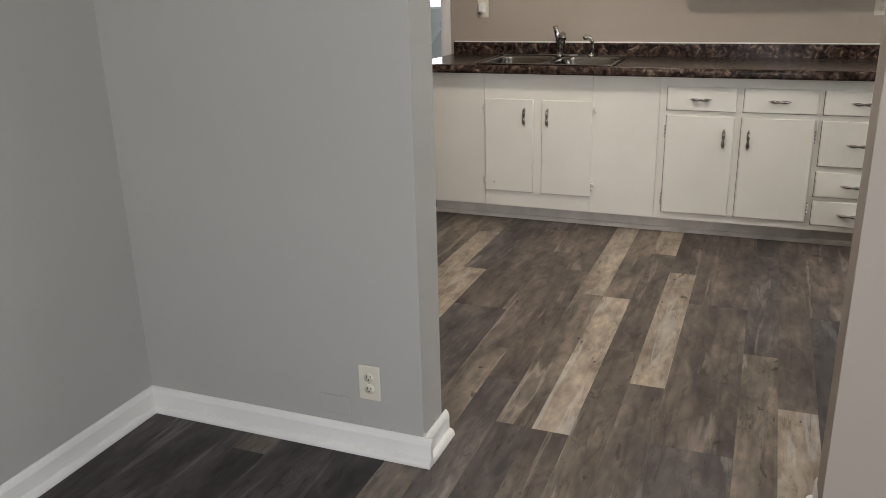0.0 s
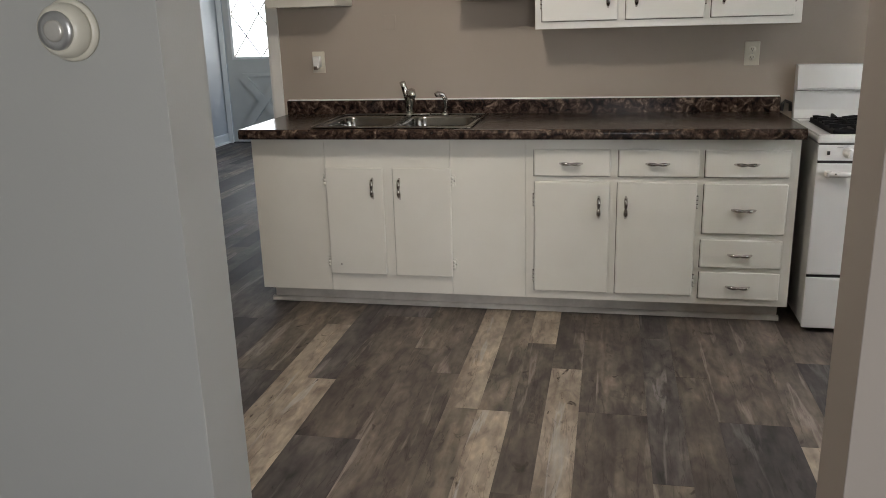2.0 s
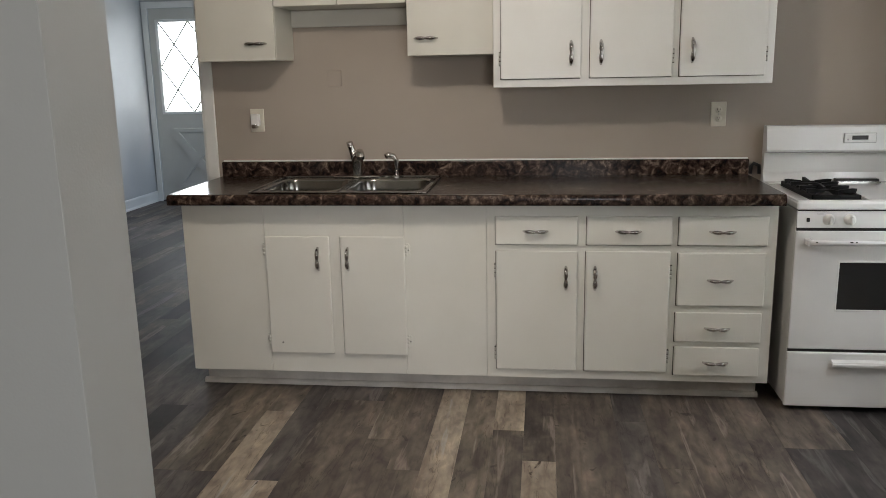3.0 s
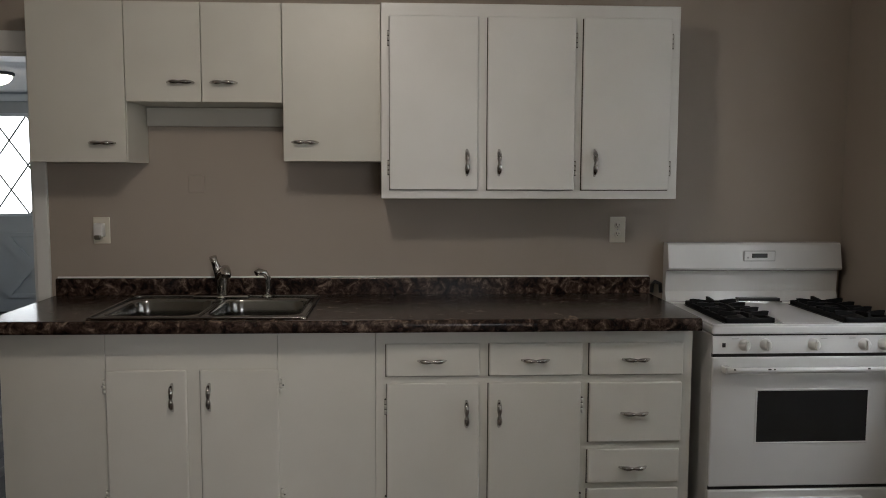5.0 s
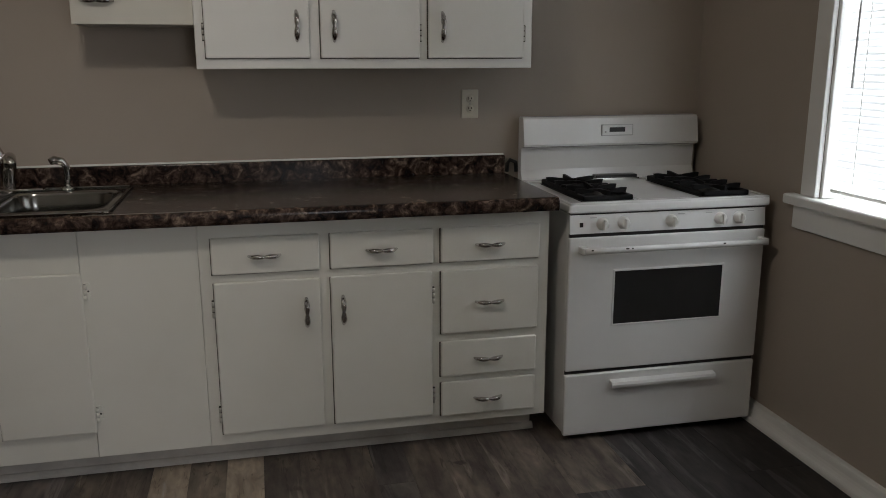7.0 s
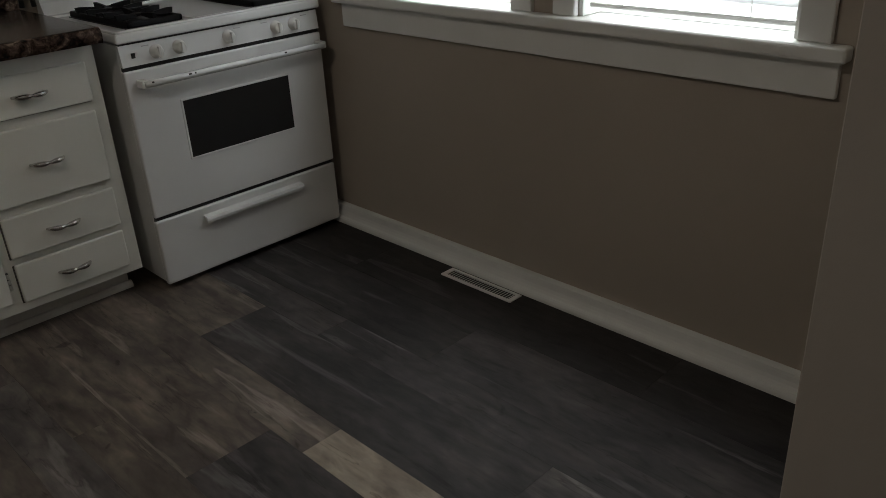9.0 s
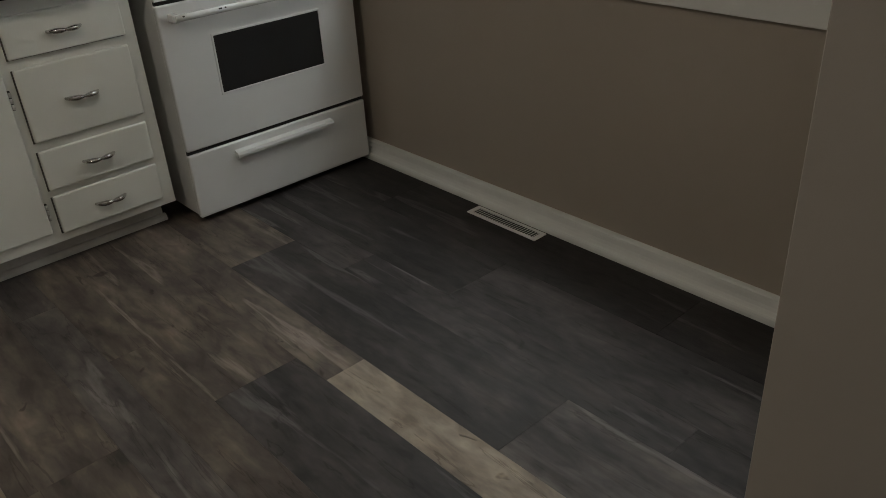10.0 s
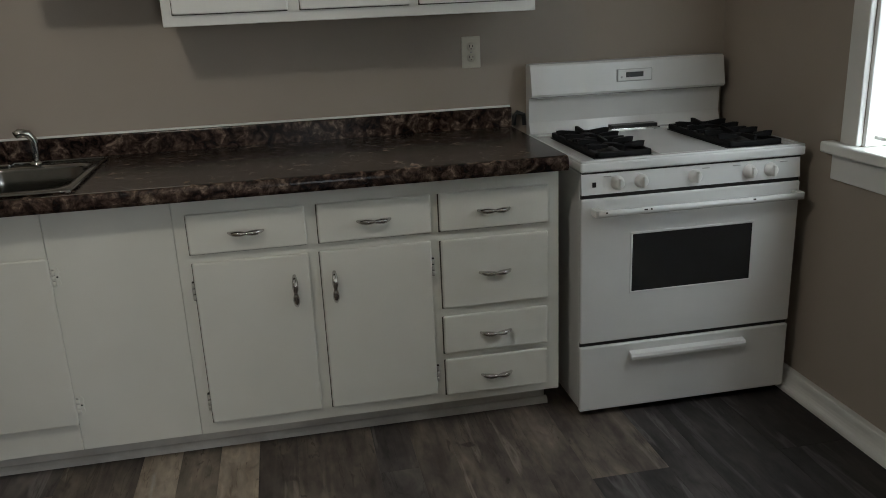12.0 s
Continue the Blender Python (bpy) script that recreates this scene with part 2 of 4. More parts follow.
def prism(points, axis, a, b, bm=None):
    """A closed outline pushed along an axis from a to b. points: (u, v) in the other two axes, in the order x, y, z."""
    bm = bm or bmesh.new()

    def at(u, v, w):
        return (w, u, v) if axis == "x" else (u, w, v) if axis == "y" else (u, v, w)
    lo = [bm.verts.new(at(u, v, a)) for u, v in points]
    hi = [bm.verts.new(at(u, v, b)) for u, v in points]
    n = len(points)
    bm.faces.new(lo)
    bm.faces.new(hi)
    for i in range(n):
        bm.faces.new((lo[i], lo[(i + 1) % n], hi[(i + 1) % n], hi[i]))
    bmesh.ops.recalc_face_normals(bm, faces=bm.faces)
    return bm


def tube(points, radii, seg=10, bm=None, flat=1.0):
    """A round bar along points with a radius at each."""
    bm = bm or bmesh.new()
    pts = [Vector(p) for p in points]
    rings = []
    up = Vector((0.13, 0.31, 0.94)).normalized()
    for i, p in enumerate(pts):
        d = (pts[min(i + 1, len(pts) - 1)] - pts[max(i - 1, 0)]).normalized()
        u = d.cross(up)
        u = u.normalized() if u.length > 1e-3 else Vector((1, 0, 0))
        v = d.cross(u).normalized()
        rings.append([bm.verts.new(p + radii[i] * (math.cos(2 * math.pi * k / seg) * u + flat * math.sin(2 * math.pi * k / seg) * v)) for k in range(seg)])
    for a, b in zip(rings, rings[1:]):
        for k in range(seg):
            f = bm.faces.new((a[k], a[(k + 1) % seg], b[(k + 1) % seg], b[k]))
            f.smooth = True
    bm.faces.new(rings[0])
    bm.faces.new(rings[-1])
    bmesh.ops.recalc_face_normals(bm, faces=bm.faces)
    return bm


def lathe(profile, at, axis="z", seg=32, bm=None):
    """Turned shape. profile: (radius, height along the axis). A minus axis turns it round."""
    bm = bm or bmesh.new()
    sign = -1 if axis[0] == "-" else 1
    axis = axis[-1]
    rings = []
    for r, h in profile:
        ring = []
        for k in range(seg):
            c, s, w = r * math.cos(2 * math.pi * k / seg), r * math.sin(2 * math.pi * k / seg), h * sign
            p = (w, c, s) if axis == "x" else (c, w, s) if axis == "y" else (c, s, w)
            ring.append(bm.verts.new(Vector(at) + Vector(p)))
        rings.append(ring)
    for a, b in zip(rings, rings[1:]):
        for k in range(seg):
            f = bm.faces.new((a[k], a[(k + 1) % seg], b[(k + 1) % seg], b[k]))
            f.smooth = True
    bm.faces.new(rings[0])
    bm.faces.new(rings[-1])
    bmesh.ops.recalc_face_normals(bm, faces=bm.faces)
    return bm


def thing(name, at, label, category, group="", kind=""):
    ob = new(name)
    ob.empty_display_size = 0.05
    ob.location = at
    PLACE[ob.name] = Vector(at)
    return tagged(ob, label, category, group, kind)


def part(name, bm, mat, parent=None, label=""):
    """One mesh object, its vertices given in the world, under a thing or a part."""
    low = Vector([min(v.co[i] for v in bm.verts) for i in range(3)])
    high = Vector([max(v.co[i] for v in bm.verts) for i in range(3)])
    c = (low + high) / 2
    bmesh.ops.translate(bm, vec=-c, verts=bm.verts)
    me = bpy.data.meshes.new(name)
    bm.to_mesh(me)
    bm.free()
    me.materials.append(mat)
    ob = new(name, me)
    PLACE[ob.name] = c
    if parent:
        ob.parent = parent
        ob.location = c - PLACE[parent.name]
    else:
        ob.location = c
    return tagged(ob, label)


def solid(name, bm, mat, label, category="", kind="structure", group=""):
    return tagged(part(name, bm, mat), label, category, group, kind)

# ---- setting ----
WX, BY, CH = 1.633, 5.235, 2.45          # window wall, back wall, ceiling height
PS, PN, JL, JR = 2.115, 2.265, -0.79, 0.308  # partition faces and the opening's jambs
KX, DX, DY = -2.95, 2.6, -1.6            # kitchen's far side, dining room's sides
DLX = -1.815                             # dining room's side wall
HX0, HX1, HY0, HY1, HC = -4.74, -1.0, 5.40, 10.3, 2.28

bm = boxed(DLX - 0.12, DX + 0.12, DY - 0.14, PN, -0.12, -0.008)
box(bm, KX - 0.12, WX + 0.16, PN, HY0, -0.12, -0.008)
box(bm, HX0 - 0.12, HX1 + 0.12, HY0, HY1 + 0.14, -0.12, -0.008)
solid("floor", bm, GAP, "dark subfloor under grey vinyl planks")
solid("ground", boxed(-60, 60, -60, 60, -0.6, -0.45), SOIL, "plain grassy ground outside the house")

# back wall with the doorway to the hall
DL, DR, DT = -2.58, -1.925, 1.965
bm = bmesh.new()
box(bm, KX, DL, BY, HY0, -0.008, CH)
box(bm, DL, DR, BY, HY0, DT, CH)
box(bm, DR, WX + 0.16, BY, HY0, -0.008, CH)
solid("wall_north", bm, WALL, "taupe painted kitchen wall behind the counter")
# window wall
W1, W2, WB, WT = (3.69, 4.385), (2.835, 3.455), 0.925, 2.02
bm = bmesh.new()
box(bm, WX, WX + 0.16, PN, BY, -0.008, WB - 0.03)
box(bm, WX, WX + 0.16, PN, BY, WT, CH)
box(bm, WX, WX + 0.16, W1[1], BY, WB - 0.03, WT)
box(bm, WX, WX + 0.16, W2[1], W1[0], WB - 0.03, WT)
box(bm, WX, WX + 0.16, PN, W2[0], WB - 0.03, WT)
solid("wall_east", bm, WALL, "taupe painted kitchen wall under two windows")
# partition between dining room and kitchen
bm = boxed(DLX - 0.12, JL, PS, PN, -0.008, CH, bevel=0.0012, seg=1)
solid("wall_partition_1", bm, GREY_WALL, "grey painted partition wall with a thermostat")
bm = boxed(JR, DX, PS, PN, -0.008, CH, bevel=0.0012, seg=1)
solid("wall_partition_2", bm, WARM_LIT_GREY, "grey painted partition wall with a low outlet")
solid("wall_header", boxed(JL, JR, PS + 0.002, PN - 0.002, 2.1, CH), GREY_WALL, "grey painted header over the wide opening")
solid("wall_kitchen_west", boxed(KX - 0.12, KX, PN, BY + 0.1, -0.008, CH), WALL, "plain taupe kitchen wall")
solid("wall_kitchen_corner", boxed(KX, DLX - 0.12, PN - 0.12, PN, -0.008, CH), WALL, "plain taupe kitchen wall")
solid("wall_dining_west", boxed(DLX - 0.12, DLX, DY, PS, -0.008, CH), GREY_WALL, "plain grey dining room wall")
solid("wall_dining_east", boxed(DX, DX + 0.12, DY, PN, -0.008, CH), GREY_WALL, "plain grey dining room wall")
bm = bmesh.new()
box(bm, DLX, 0.1, DY - 0.14, DY, -0.008, CH)
box(bm, 1.7, DX, DY - 0.14, DY, -0.008, CH)
box(bm, 0.1, 1.7, DY - 0.14, DY, -0.008, 0.8)
box(bm, 0.1, 1.7, DY - 0.14, DY, 2.2, CH)
solid("wall_dining_south", bm, GREY_WALL, "grey dining room wall with an added, unseen window opening")
solid("ceiling", boxed(KX - 0.12, DX + 0.12, DY - 0.14, HY0, CH, CH + 0.1), CEIL, "plain white ceiling")
# hall
solid("wall_hall_west", boxed(HX0 - 0.12, HX0, HY0, HY1, -0.008, HC), HALL_WALL, "pale grey hall wall with an electrical panel")
bm = bmesh.new()
HDL, HDR, HDT = -4.665, -3.785, 2.19
box(bm, HX0 - 0.12, HDL, HY1, HY1 + 0.14, -0.008, HC)
box(bm, HDR, HX1 + 0.12, HY1, HY1 + 0.14, -0.008, HC)
box(bm, HDL, HDR, HY1, HY1 + 0.14, HDT, HC)
solid("wall_hall_north", bm, HALL_WALL, "pale grey hall wall with a door")
bm = bmesh.new()
box(bm, HX1, HX1 + 0.12, HY0, 7.75, -0.008, HC)
box(bm, HX1, HX1 + 0.12, 9.45, HY1, -0.008, HC)
box(bm, HX1, HX1 + 0.12, 7.75, 9.45, -0.008, 0.8)
box(bm, HX1, HX1 + 0.12, 7.75, 9.45, 2.2, HC)
solid("wall_hall_east", bm, HALL_WALL, "pale grey hall wall with an added, unseen window opening")
solid("wall_hall_south", boxed(HX0 - 0.12, KX, HY0 - 0.12, HY0, -0.008, HC), HALL_WALL, "plain pale grey hall wall")
solid("ceiling_hall", boxed(HX0 - 0.12, HX1 + 0.12, HY0, HY1 + 0.14, HC, HC + 0.1), CEIL, "plain white hall ceiling")


def baseboard(x0, y0, x1, y1, nx, ny, h=0.068, shoe=True, wide=False, label="white painted baseboard with shoe moulding"):
    """A moulded skirting from one end to the other, proud of its wall along (nx, ny)."""
    k = 0.012 if wide else 0.0
    prof = [(0, 0), (0.014 + k, 0), (0.014 + k, h - 0.02), (0.010 + k, h - 0.008), (0.004 + k, h), (0, h)]
    if shoe:
        prof = [(0, 0), (0.032 + 2 * k, 0), (0.0315 + 2 * k, 0.008), (0.027 + 2 * k, 0.017), (0.019 + 1.5 * k, 0.022), (0.014 + k, 0.023), (0.014 + k, h - 0.02), (0.010 + k, h - 0.008), (0.004 + k, h), (0, h)]
    if wide:
        prof = [(0, 0), (0.055, 0), (0.0545, 0.010), (0.051, 0.017), (0.045, 0.021), (0.040, 0.0215), (0.036, 0.024), (0.031, 0.031), (0.027, 0.042), (0.0255, h - 0.012), (0.023, h - 0.004), (0.017, h), (0, h)]
    bm = bmesh.new()
    ends = []
    for x, y in ((x0, y0), (x1, y1)):
        ends.append([bm.verts.new((x + nx * d, y + ny * d, z + 0.001)) for d, z in prof])
    n = len(prof)
    for i in range(n):
        bm.faces.new((ends[0][i], ends[0][(i + 1) % n], ends[1][(i + 1) % n], ends[1][i]))
    bm.faces.new(ends[0])
    bm.faces.new(ends[1])
    bmesh.ops.recalc_face_normals(bm, faces=bm.faces)
    return solid("baseboard", bm, TRIM, label)


baseboard(WX, PN, WX, BY, -1, 0, h=0.068, wide=True)
baseboard(DLX, PS, JL + 0.03, PS, 0, -1, h=0.088)
baseboard(JL, PS + 0.002, JL, PN + 0.03, 1, 0, h=0.088)
baseboard(DLX, DY, DLX, PS, 1, 0, h=0.088)
baseboard(JR, PS, DX, PS, 0, -1, h=0.088)
baseboard(JR + 0.01, PS + 0.06, JR + 0.01, PN + 0.03, -1, 0, h=0.088)
baseboard(HX0, HY0, HX0, HY1, 1, 0, h=0.12)
baseboard(HX0, HY1, HDL - 0.06, HY1, 0, -1, h=0.12, shoe=False)

# door casings
bm = boxed(DR - 0.001, DR + 0.055, BY - 0.018, BY, 0, DT + 0.002, bevel=0.003)
door = thing("door_1", (-2.25, BY, 0), "white cased doorway from kitchen to hall", "doorway", kind="structure")
part("casing", bm, TRIM, door)
part("casing", boxed(DL - 0.055, DL + 0.001, BY - 0.018, BY, 0, DT + 0.002, bevel=0.003), TRIM, door)
part("casing_head", boxed(DL - 0.3, DR + 0.055, BY - 0.020, BY, DT, DT + 0.088, bevel=0.003), TRIM, door)
part("jamb", boxed(DR - 0.016, DR, BY - 0.004, HY0 + 0.004, 0, DT, bevel=0.001), TRIM, door)
part("jamb", boxed(DL, DL + 0.016, BY - 0.004, HY0 + 0.004, 0, DT, bevel=0.001), TRIM, door)
part("jamb", boxed(DL, DR, BY - 0.004, HY0 + 0.004, DT - 0.016, DT - 0.001, bevel=0.001), TRIM, door)

# hall door with a diamond leaded window and a crossed lower panel
door = thing("door_2", (-4.2, HY1, 0), "closed white hall door with diamond leaded window", "door", kind="structure")
bm = bmesh.new()
GX0, GX1, GZ0, GZ1 = -4.570, -3.93, 1.03, 2.05
y0, y1 = HY1 + 0.02, HY1 + 0.06
for a in ((HDL, GX0, 0.01, HDT), (GX1, HDR, 0.01, HDT), (GX0, GX1, 0.01, GZ0), (GX0, GX1, GZ1, HDT)):
    box(bm, a[0], a[1], y0, y1, a[2], a[3])
leaf = part("leaf", bm, DOORP, door)
part("casing", boxed(HDL - 0.06, HDL, HY1 - 0.02, HY1, 0, HDT + 0.002, bevel=0.003), TRIM, door)
part("casing", boxed(HDR, HDR + 0.06, HY1 - 0.02, HY1, 0, HDT + 0.002, bevel=0.003), TRIM, door)
part("casing", boxed(HDL - 0.06, HDR + 0.06, HY1 - 0.022, HY1, HDT + 0.002, HDT + 0.07, bevel=0.003), TRIM, door)
bm = bmesh.new()
for a in ((GX0 - 0.02, GX0 + 0.012, GZ0 - 0.02, GZ1 + 0.02), (GX1 - 0.012, GX1 + 0.02, GZ0 - 0.02, GZ1 + 0.02), (GX0, GX1, GZ0 - 0.02, GZ0 + 0.012), (GX0, GX1, GZ1 - 0.012, GZ1 + 0.02)):
    box(bm, a[0], a[1], y0 - 0.012, y0 + 0.002, a[2], a[3], bevel=0.003)
part("window_frame", bm, TRIM, leaf)
part("window_pane", boxed(GX0, GX1, y0 + 0.018, y0 + 0.022, GZ0, GZ1), GLASS, leaf).visible_shadow = False
w, h = GX1 - GX0, GZ1 - GZ0
for i, j in ((0, 0), (0, 1), (1, 0), (1, 1)):
    zc, xa = GZ0 + h * (i + 0.5) / 2, GX0 + 0.36 * j
    xb = min(xa + 0.36, GX1)
    share = (xb - xa) / 0.36
    for s in (-1, 1):
        part("lead_bar", tube([(xa, y0 + 0.012, zc - s * h / 4), (xb, y0 + 0.012, zc - s * h / 4 + s * share * h / 2)], [0.009, 0.009], 6), GAP, leaf)
cx, cz, hw, hh = (HDL + HDR) / 2, 0.50, 0.25, 0.30
for s in (-1, 1):
    d = Vector((2 * hw, 0, 2 * hh * s)).normalized()
    nrm = Vector((-d.z, 0, d.x)) * 0.05
    p, q = Vector((cx - hw, 0, cz - hh * s)), Vector((cx + hw, 0, cz + hh * s))
    part("cross_rail", prism([(v.x, v.z) for v in (p + nrm, p - nrm, q - nrm, q + nrm)], "y", y0 - 0.024 - 0.003 * s, y0), DOORP, leaf)
for a in ((cx - hw, cx + hw, cz + hh - 0.0, cz + hh + 0.045), (cx - hw, cx + hw, cz - hh - 0.045, cz - hh)):
    part("panel_rail", boxed(a[0], a[1], y0 - 0.020, y0, a[2], a[3], bevel=0.004), DOORP, leaf)
part("threshold", boxed(HDL, HDR, HY1 - 0.02, HY1 + 0.1, 0, 0.012, bevel=0.003), GAP, door)
day = solid("backdrop", boxed(-9, 0, HY1 + 3.0, HY1 + 3.05, -0.4, 5), DAY, "bright overexposed daylight beyond the hall door", kind="structure")

# ---- kitchen windows ----
def kitchen_window(name, ya, yb):
    win = thing(name, (WX, (ya + yb) / 2, WB), "white painted sash window behind a closed blind", "window", kind="structure")
    cw = 0.078
    part("casing", boxed(WX - 0.02, WX, ya - cw, ya, WB, WT + 0.002, bevel=0.004), TRIM, win)
    part("casing", boxed(WX - 0.02, WX, yb, yb + cw, WB, WT + 0.002, bevel=0.004), TRIM, win)
    part("casing", boxed(WX - 0.022, WX, ya - cw, yb + cw, WT + 0.002, WT + 0.09, bevel=0.004), TRIM, win)
    part("jamb", boxed(WX, WX + 0.15, ya, ya + 0.014, WB, WT, bevel=0.002), TRIM, win)
    part("jamb", boxed(WX, WX + 0.15, yb - 0.014, yb, WB, WT, bevel=0.002), TRIM, win)
    part("jamb", boxed(WX, WX + 0.15, ya, yb, WT - 0.014, WT, bevel=0.002), TRIM, win)
    for z0, z1, x in ((WB, 1.49, WX + 0.085), (1.46, WT - 0.014, WX + 0.115)):
        bm = bmesh.new()
        for a in ((ya + 0.014, ya + 0.055, z0, z1), (yb - 0.055, yb - 0.014, z0, z1), (ya + 0.055, yb - 0.055, z0, z0 + 0.05), (ya + 0.055, yb - 0.055, z1 - 0.04, z1)):
            box(bm, x, x + 0.03, a[0], a[1], a[2], a[3])
        sash = part("sash", bm, TRIM, win)
        part("window_pane", boxed(x + 0.013, x + 0.017, ya + 0.05, yb - 0.05, z0 + 0.045, z1 - 0.035), GLASS, sash).visible_shadow = False


kitchen_window("window_1", *W1)
kitchen_window("window_2", *W2)
sill = thing("window_sill", (WX, 3.6, WB), "long white window stool and apron under both windows", "window sill", kind="structure")
bm = boxed(WX - 0.05, WX - 0.001, 2.71, 4.52, WB - 0.036, WB, bevel=0.008, seg=3)
part("stool", bm, TRIM, sill)
for ya, yb in (W1, W2):
    part("stool", boxed(WX - 0.002, WX + 0.15, ya, yb, WB - 0.031, WB - 0.002), TRIM, sill)
part("apron", boxed(WX - 0.019, WX, 2.73, 4.495, WB - 0.122, WB - 0.036, bevel=0.003), TRIM, sill)


def blind(ya, yb):
    """Mini blind with tilted curved slats."""
    x, top, low = WX + 0.035, WT - 0.018, WB + 0.022
    ob = thing("window_blind", (x, (ya + yb) / 2, WB), "closed white horizontal mini blind in the window", "blind", "blinds in the kitchen windows")
    part("headrail", boxed(x - 0.016, x + 0.016, ya + 0.018, yb - 0.018, top - 0.028, top, bevel=0.002), TRIM, ob)
    part("bottom_rail", boxed(x - 0.014, x + 0.014, ya + 0.02, yb - 0.02, low, low + 0.014, bevel=0.004), TRIM, ob)
    count = 46
    step = (top - 0.05 - low - 0.02) / (count - 1)
    me = None
    for i in range(count):
        z = low + 0.035 + i * step
        if me is None:
            bm = bmesh.new()
            tilt, n = radians(74), 6
            rows = []
            for k in range(n + 1):
                u = (k / n - 0.5) * 0.0295
                rise = 0.002 * (1 - (2 * k / n - 1) ** 2)
                px, pz = u * math.cos(tilt) - rise * math.sin(tilt), u * math.sin(tilt) + rise * math.cos(tilt)
                rows.append([bm.verts.new((px, s * ((yb - ya) / 2 - 0.021), pz)) for s in (-1, 1)])
            for a, b in zip(rows, rows[1:]):
                bm.faces.new((a[0], a[1], b[1], b[0])).smooth = True
            slat = part("slat", bm, SLAT, ob)
            me = slat.data
            c0 = PLACE[slat.name].copy()
        else:
            slat = new("slat", me)
            slat.parent = ob
        slat.location = (c0.x, c0.y, z - WB + c0.z)
        slat.rotation_euler = (random.uniform(-0.004, 0.004), random.uniform(-0.008, 0.008), 0)
    for y in (ya + 0.13, yb - 0.13):
        part("ladder_cord", tube([(x - 0.017, y, low + 0.01), (x - 0.017, y, top - 0.02)], [0.0013, 0.0013], 6), TRIM, ob)
    part("tilt_wand", tube([(x - 0.022, yb - 0.085, 1.30), (x - 0.022, yb - 0.085, top - 0.02)], [0.004, 0.003], 8), DIAL, ob)


blind(*W1)
blind(*W2)

# ---- kitchen cabinets ----
FY, DY0 = 4.651, 4.635     # face frame and door fronts


def pull(cx, cz, y, upright, parent, length=0.103):
    """Bowed chrome pull with leaf-shaped ends."""
    pts, rad = [], []
    n = 12
    for i in range(n + 1):
        s = i / n * 2 - 1
        out = 0.003 + 0.024 * (1 - abs(s) ** 3.2)
        a = s * length / 2
        pts.append((cx, y - out, cz + a) if upright else (cx + a, y - out, cz))
        rad.append(0.0034 + 0.0062 * abs(math.sin(s * math.pi * 0.93)) ** 1.0 + 0.0024 * (1 - abs(s)))
    part("handle", tube(pts, rad, 10, flat=0.85), CHROME, parent, "bowed chrome pull")


def hinge(x, z, y, parent):
    """Scalloped surface hinge with a knuckle barrel and a screw, painted over."""
    half = [(0.004, -0.030), (0.009, -0.026), (0.0125, -0.018), (0.009, -0.008), (0.0125, 0.0), (0.009, 0.008), (0.0125, 0.018), (0.009, 0.026), (0.004, 0.030)]
    side = -1 if x < -1.2 else 1
    outline = [(x - 0.004 * side, z - 0.030)] + [(x + side * u, z + v) for u, v in half] + [(x - 0.004 * side, z + 0.030)]
    h = part("hinge", prism(outline, "y", y - 0.005, y), CAB, parent, "scalloped metal hinge painted white")
    for k in (-1, 0, 1):
        part("knuckle", tube([(x - 0.004 * side, y - 0.010, z + k * 0.017 - 0.0075), (x - 0.004 * side, y - 0.010, z + k * 0.017 + 0.0075)], [0.0062, 0.0062], 8), CAB, h)
    part("pin_gap", boxed(x - 0.004 * side - 0.0035, x - 0.004 * side + 0.0035, y - 0.011, y - 0.001, z - 0.0245, z + 0.0245), GAP, h, "dark gap behind the hinge knuckles")
    part("screw", lathe([(0.0032, 0), (0.0025, 0.0012), (0.001, 0.0012)], (x + side * 0.005, y - 0.005, z + 0.001), "-y", 8), GAP, h)


def edge_hinge(x, z, y0, y1, parent):
    """Narrow concealed hinge at a door's edge, three worn knuckles on a dark leaf."""
    h = part("hinge", boxed(x - 0.0035, x + 0.0035, y0 + 0.004, y1, z - 0.030, z + 0.030, bevel=0.001), GAP, parent, "narrow dark metal hinge")
    for k in (-1, 0, 1):
        part("knuckle", tube([(x, y0 + 0.002, z + k * 0.019 - 0.0075), (x, y0 + 0.002, z + k * 0.019 + 0.0075)], [0.0044, 0.0044], 8), HINGE, h)


def slab(name, x0, x1, z0, z1, y, parent, depth=0.0165, bevel=0.0058, mat=None, lip=0.0026):
    """A lipped door or drawer front with eased edges and a painted shadow line."""
    front = part(name, boxed(x0, x1, y - 0.002, y + depth - 0.0065, z0, z1, bevel=bevel, seg=3), mat or CAB, parent)
    # dark strip past the left and bottom edges paints the shadow there
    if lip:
        part("edge_shadow", boxed(x0 - lip, x1 - 0.003, y + depth - 0.0064, y + depth - 0.001, z0 - lip, z1 - 0.004), EDGE_SHADE, front, "dark strip painting the shadow along the door's edge")
    return front


def carcass(x0, x1, y0, y1, z0, z1, parent, name="body", mat=None):
    return part(name, boxed(x0, x1, y0, y1, z0, z1, bevel=0.002, seg=1), mat or CAB, parent)


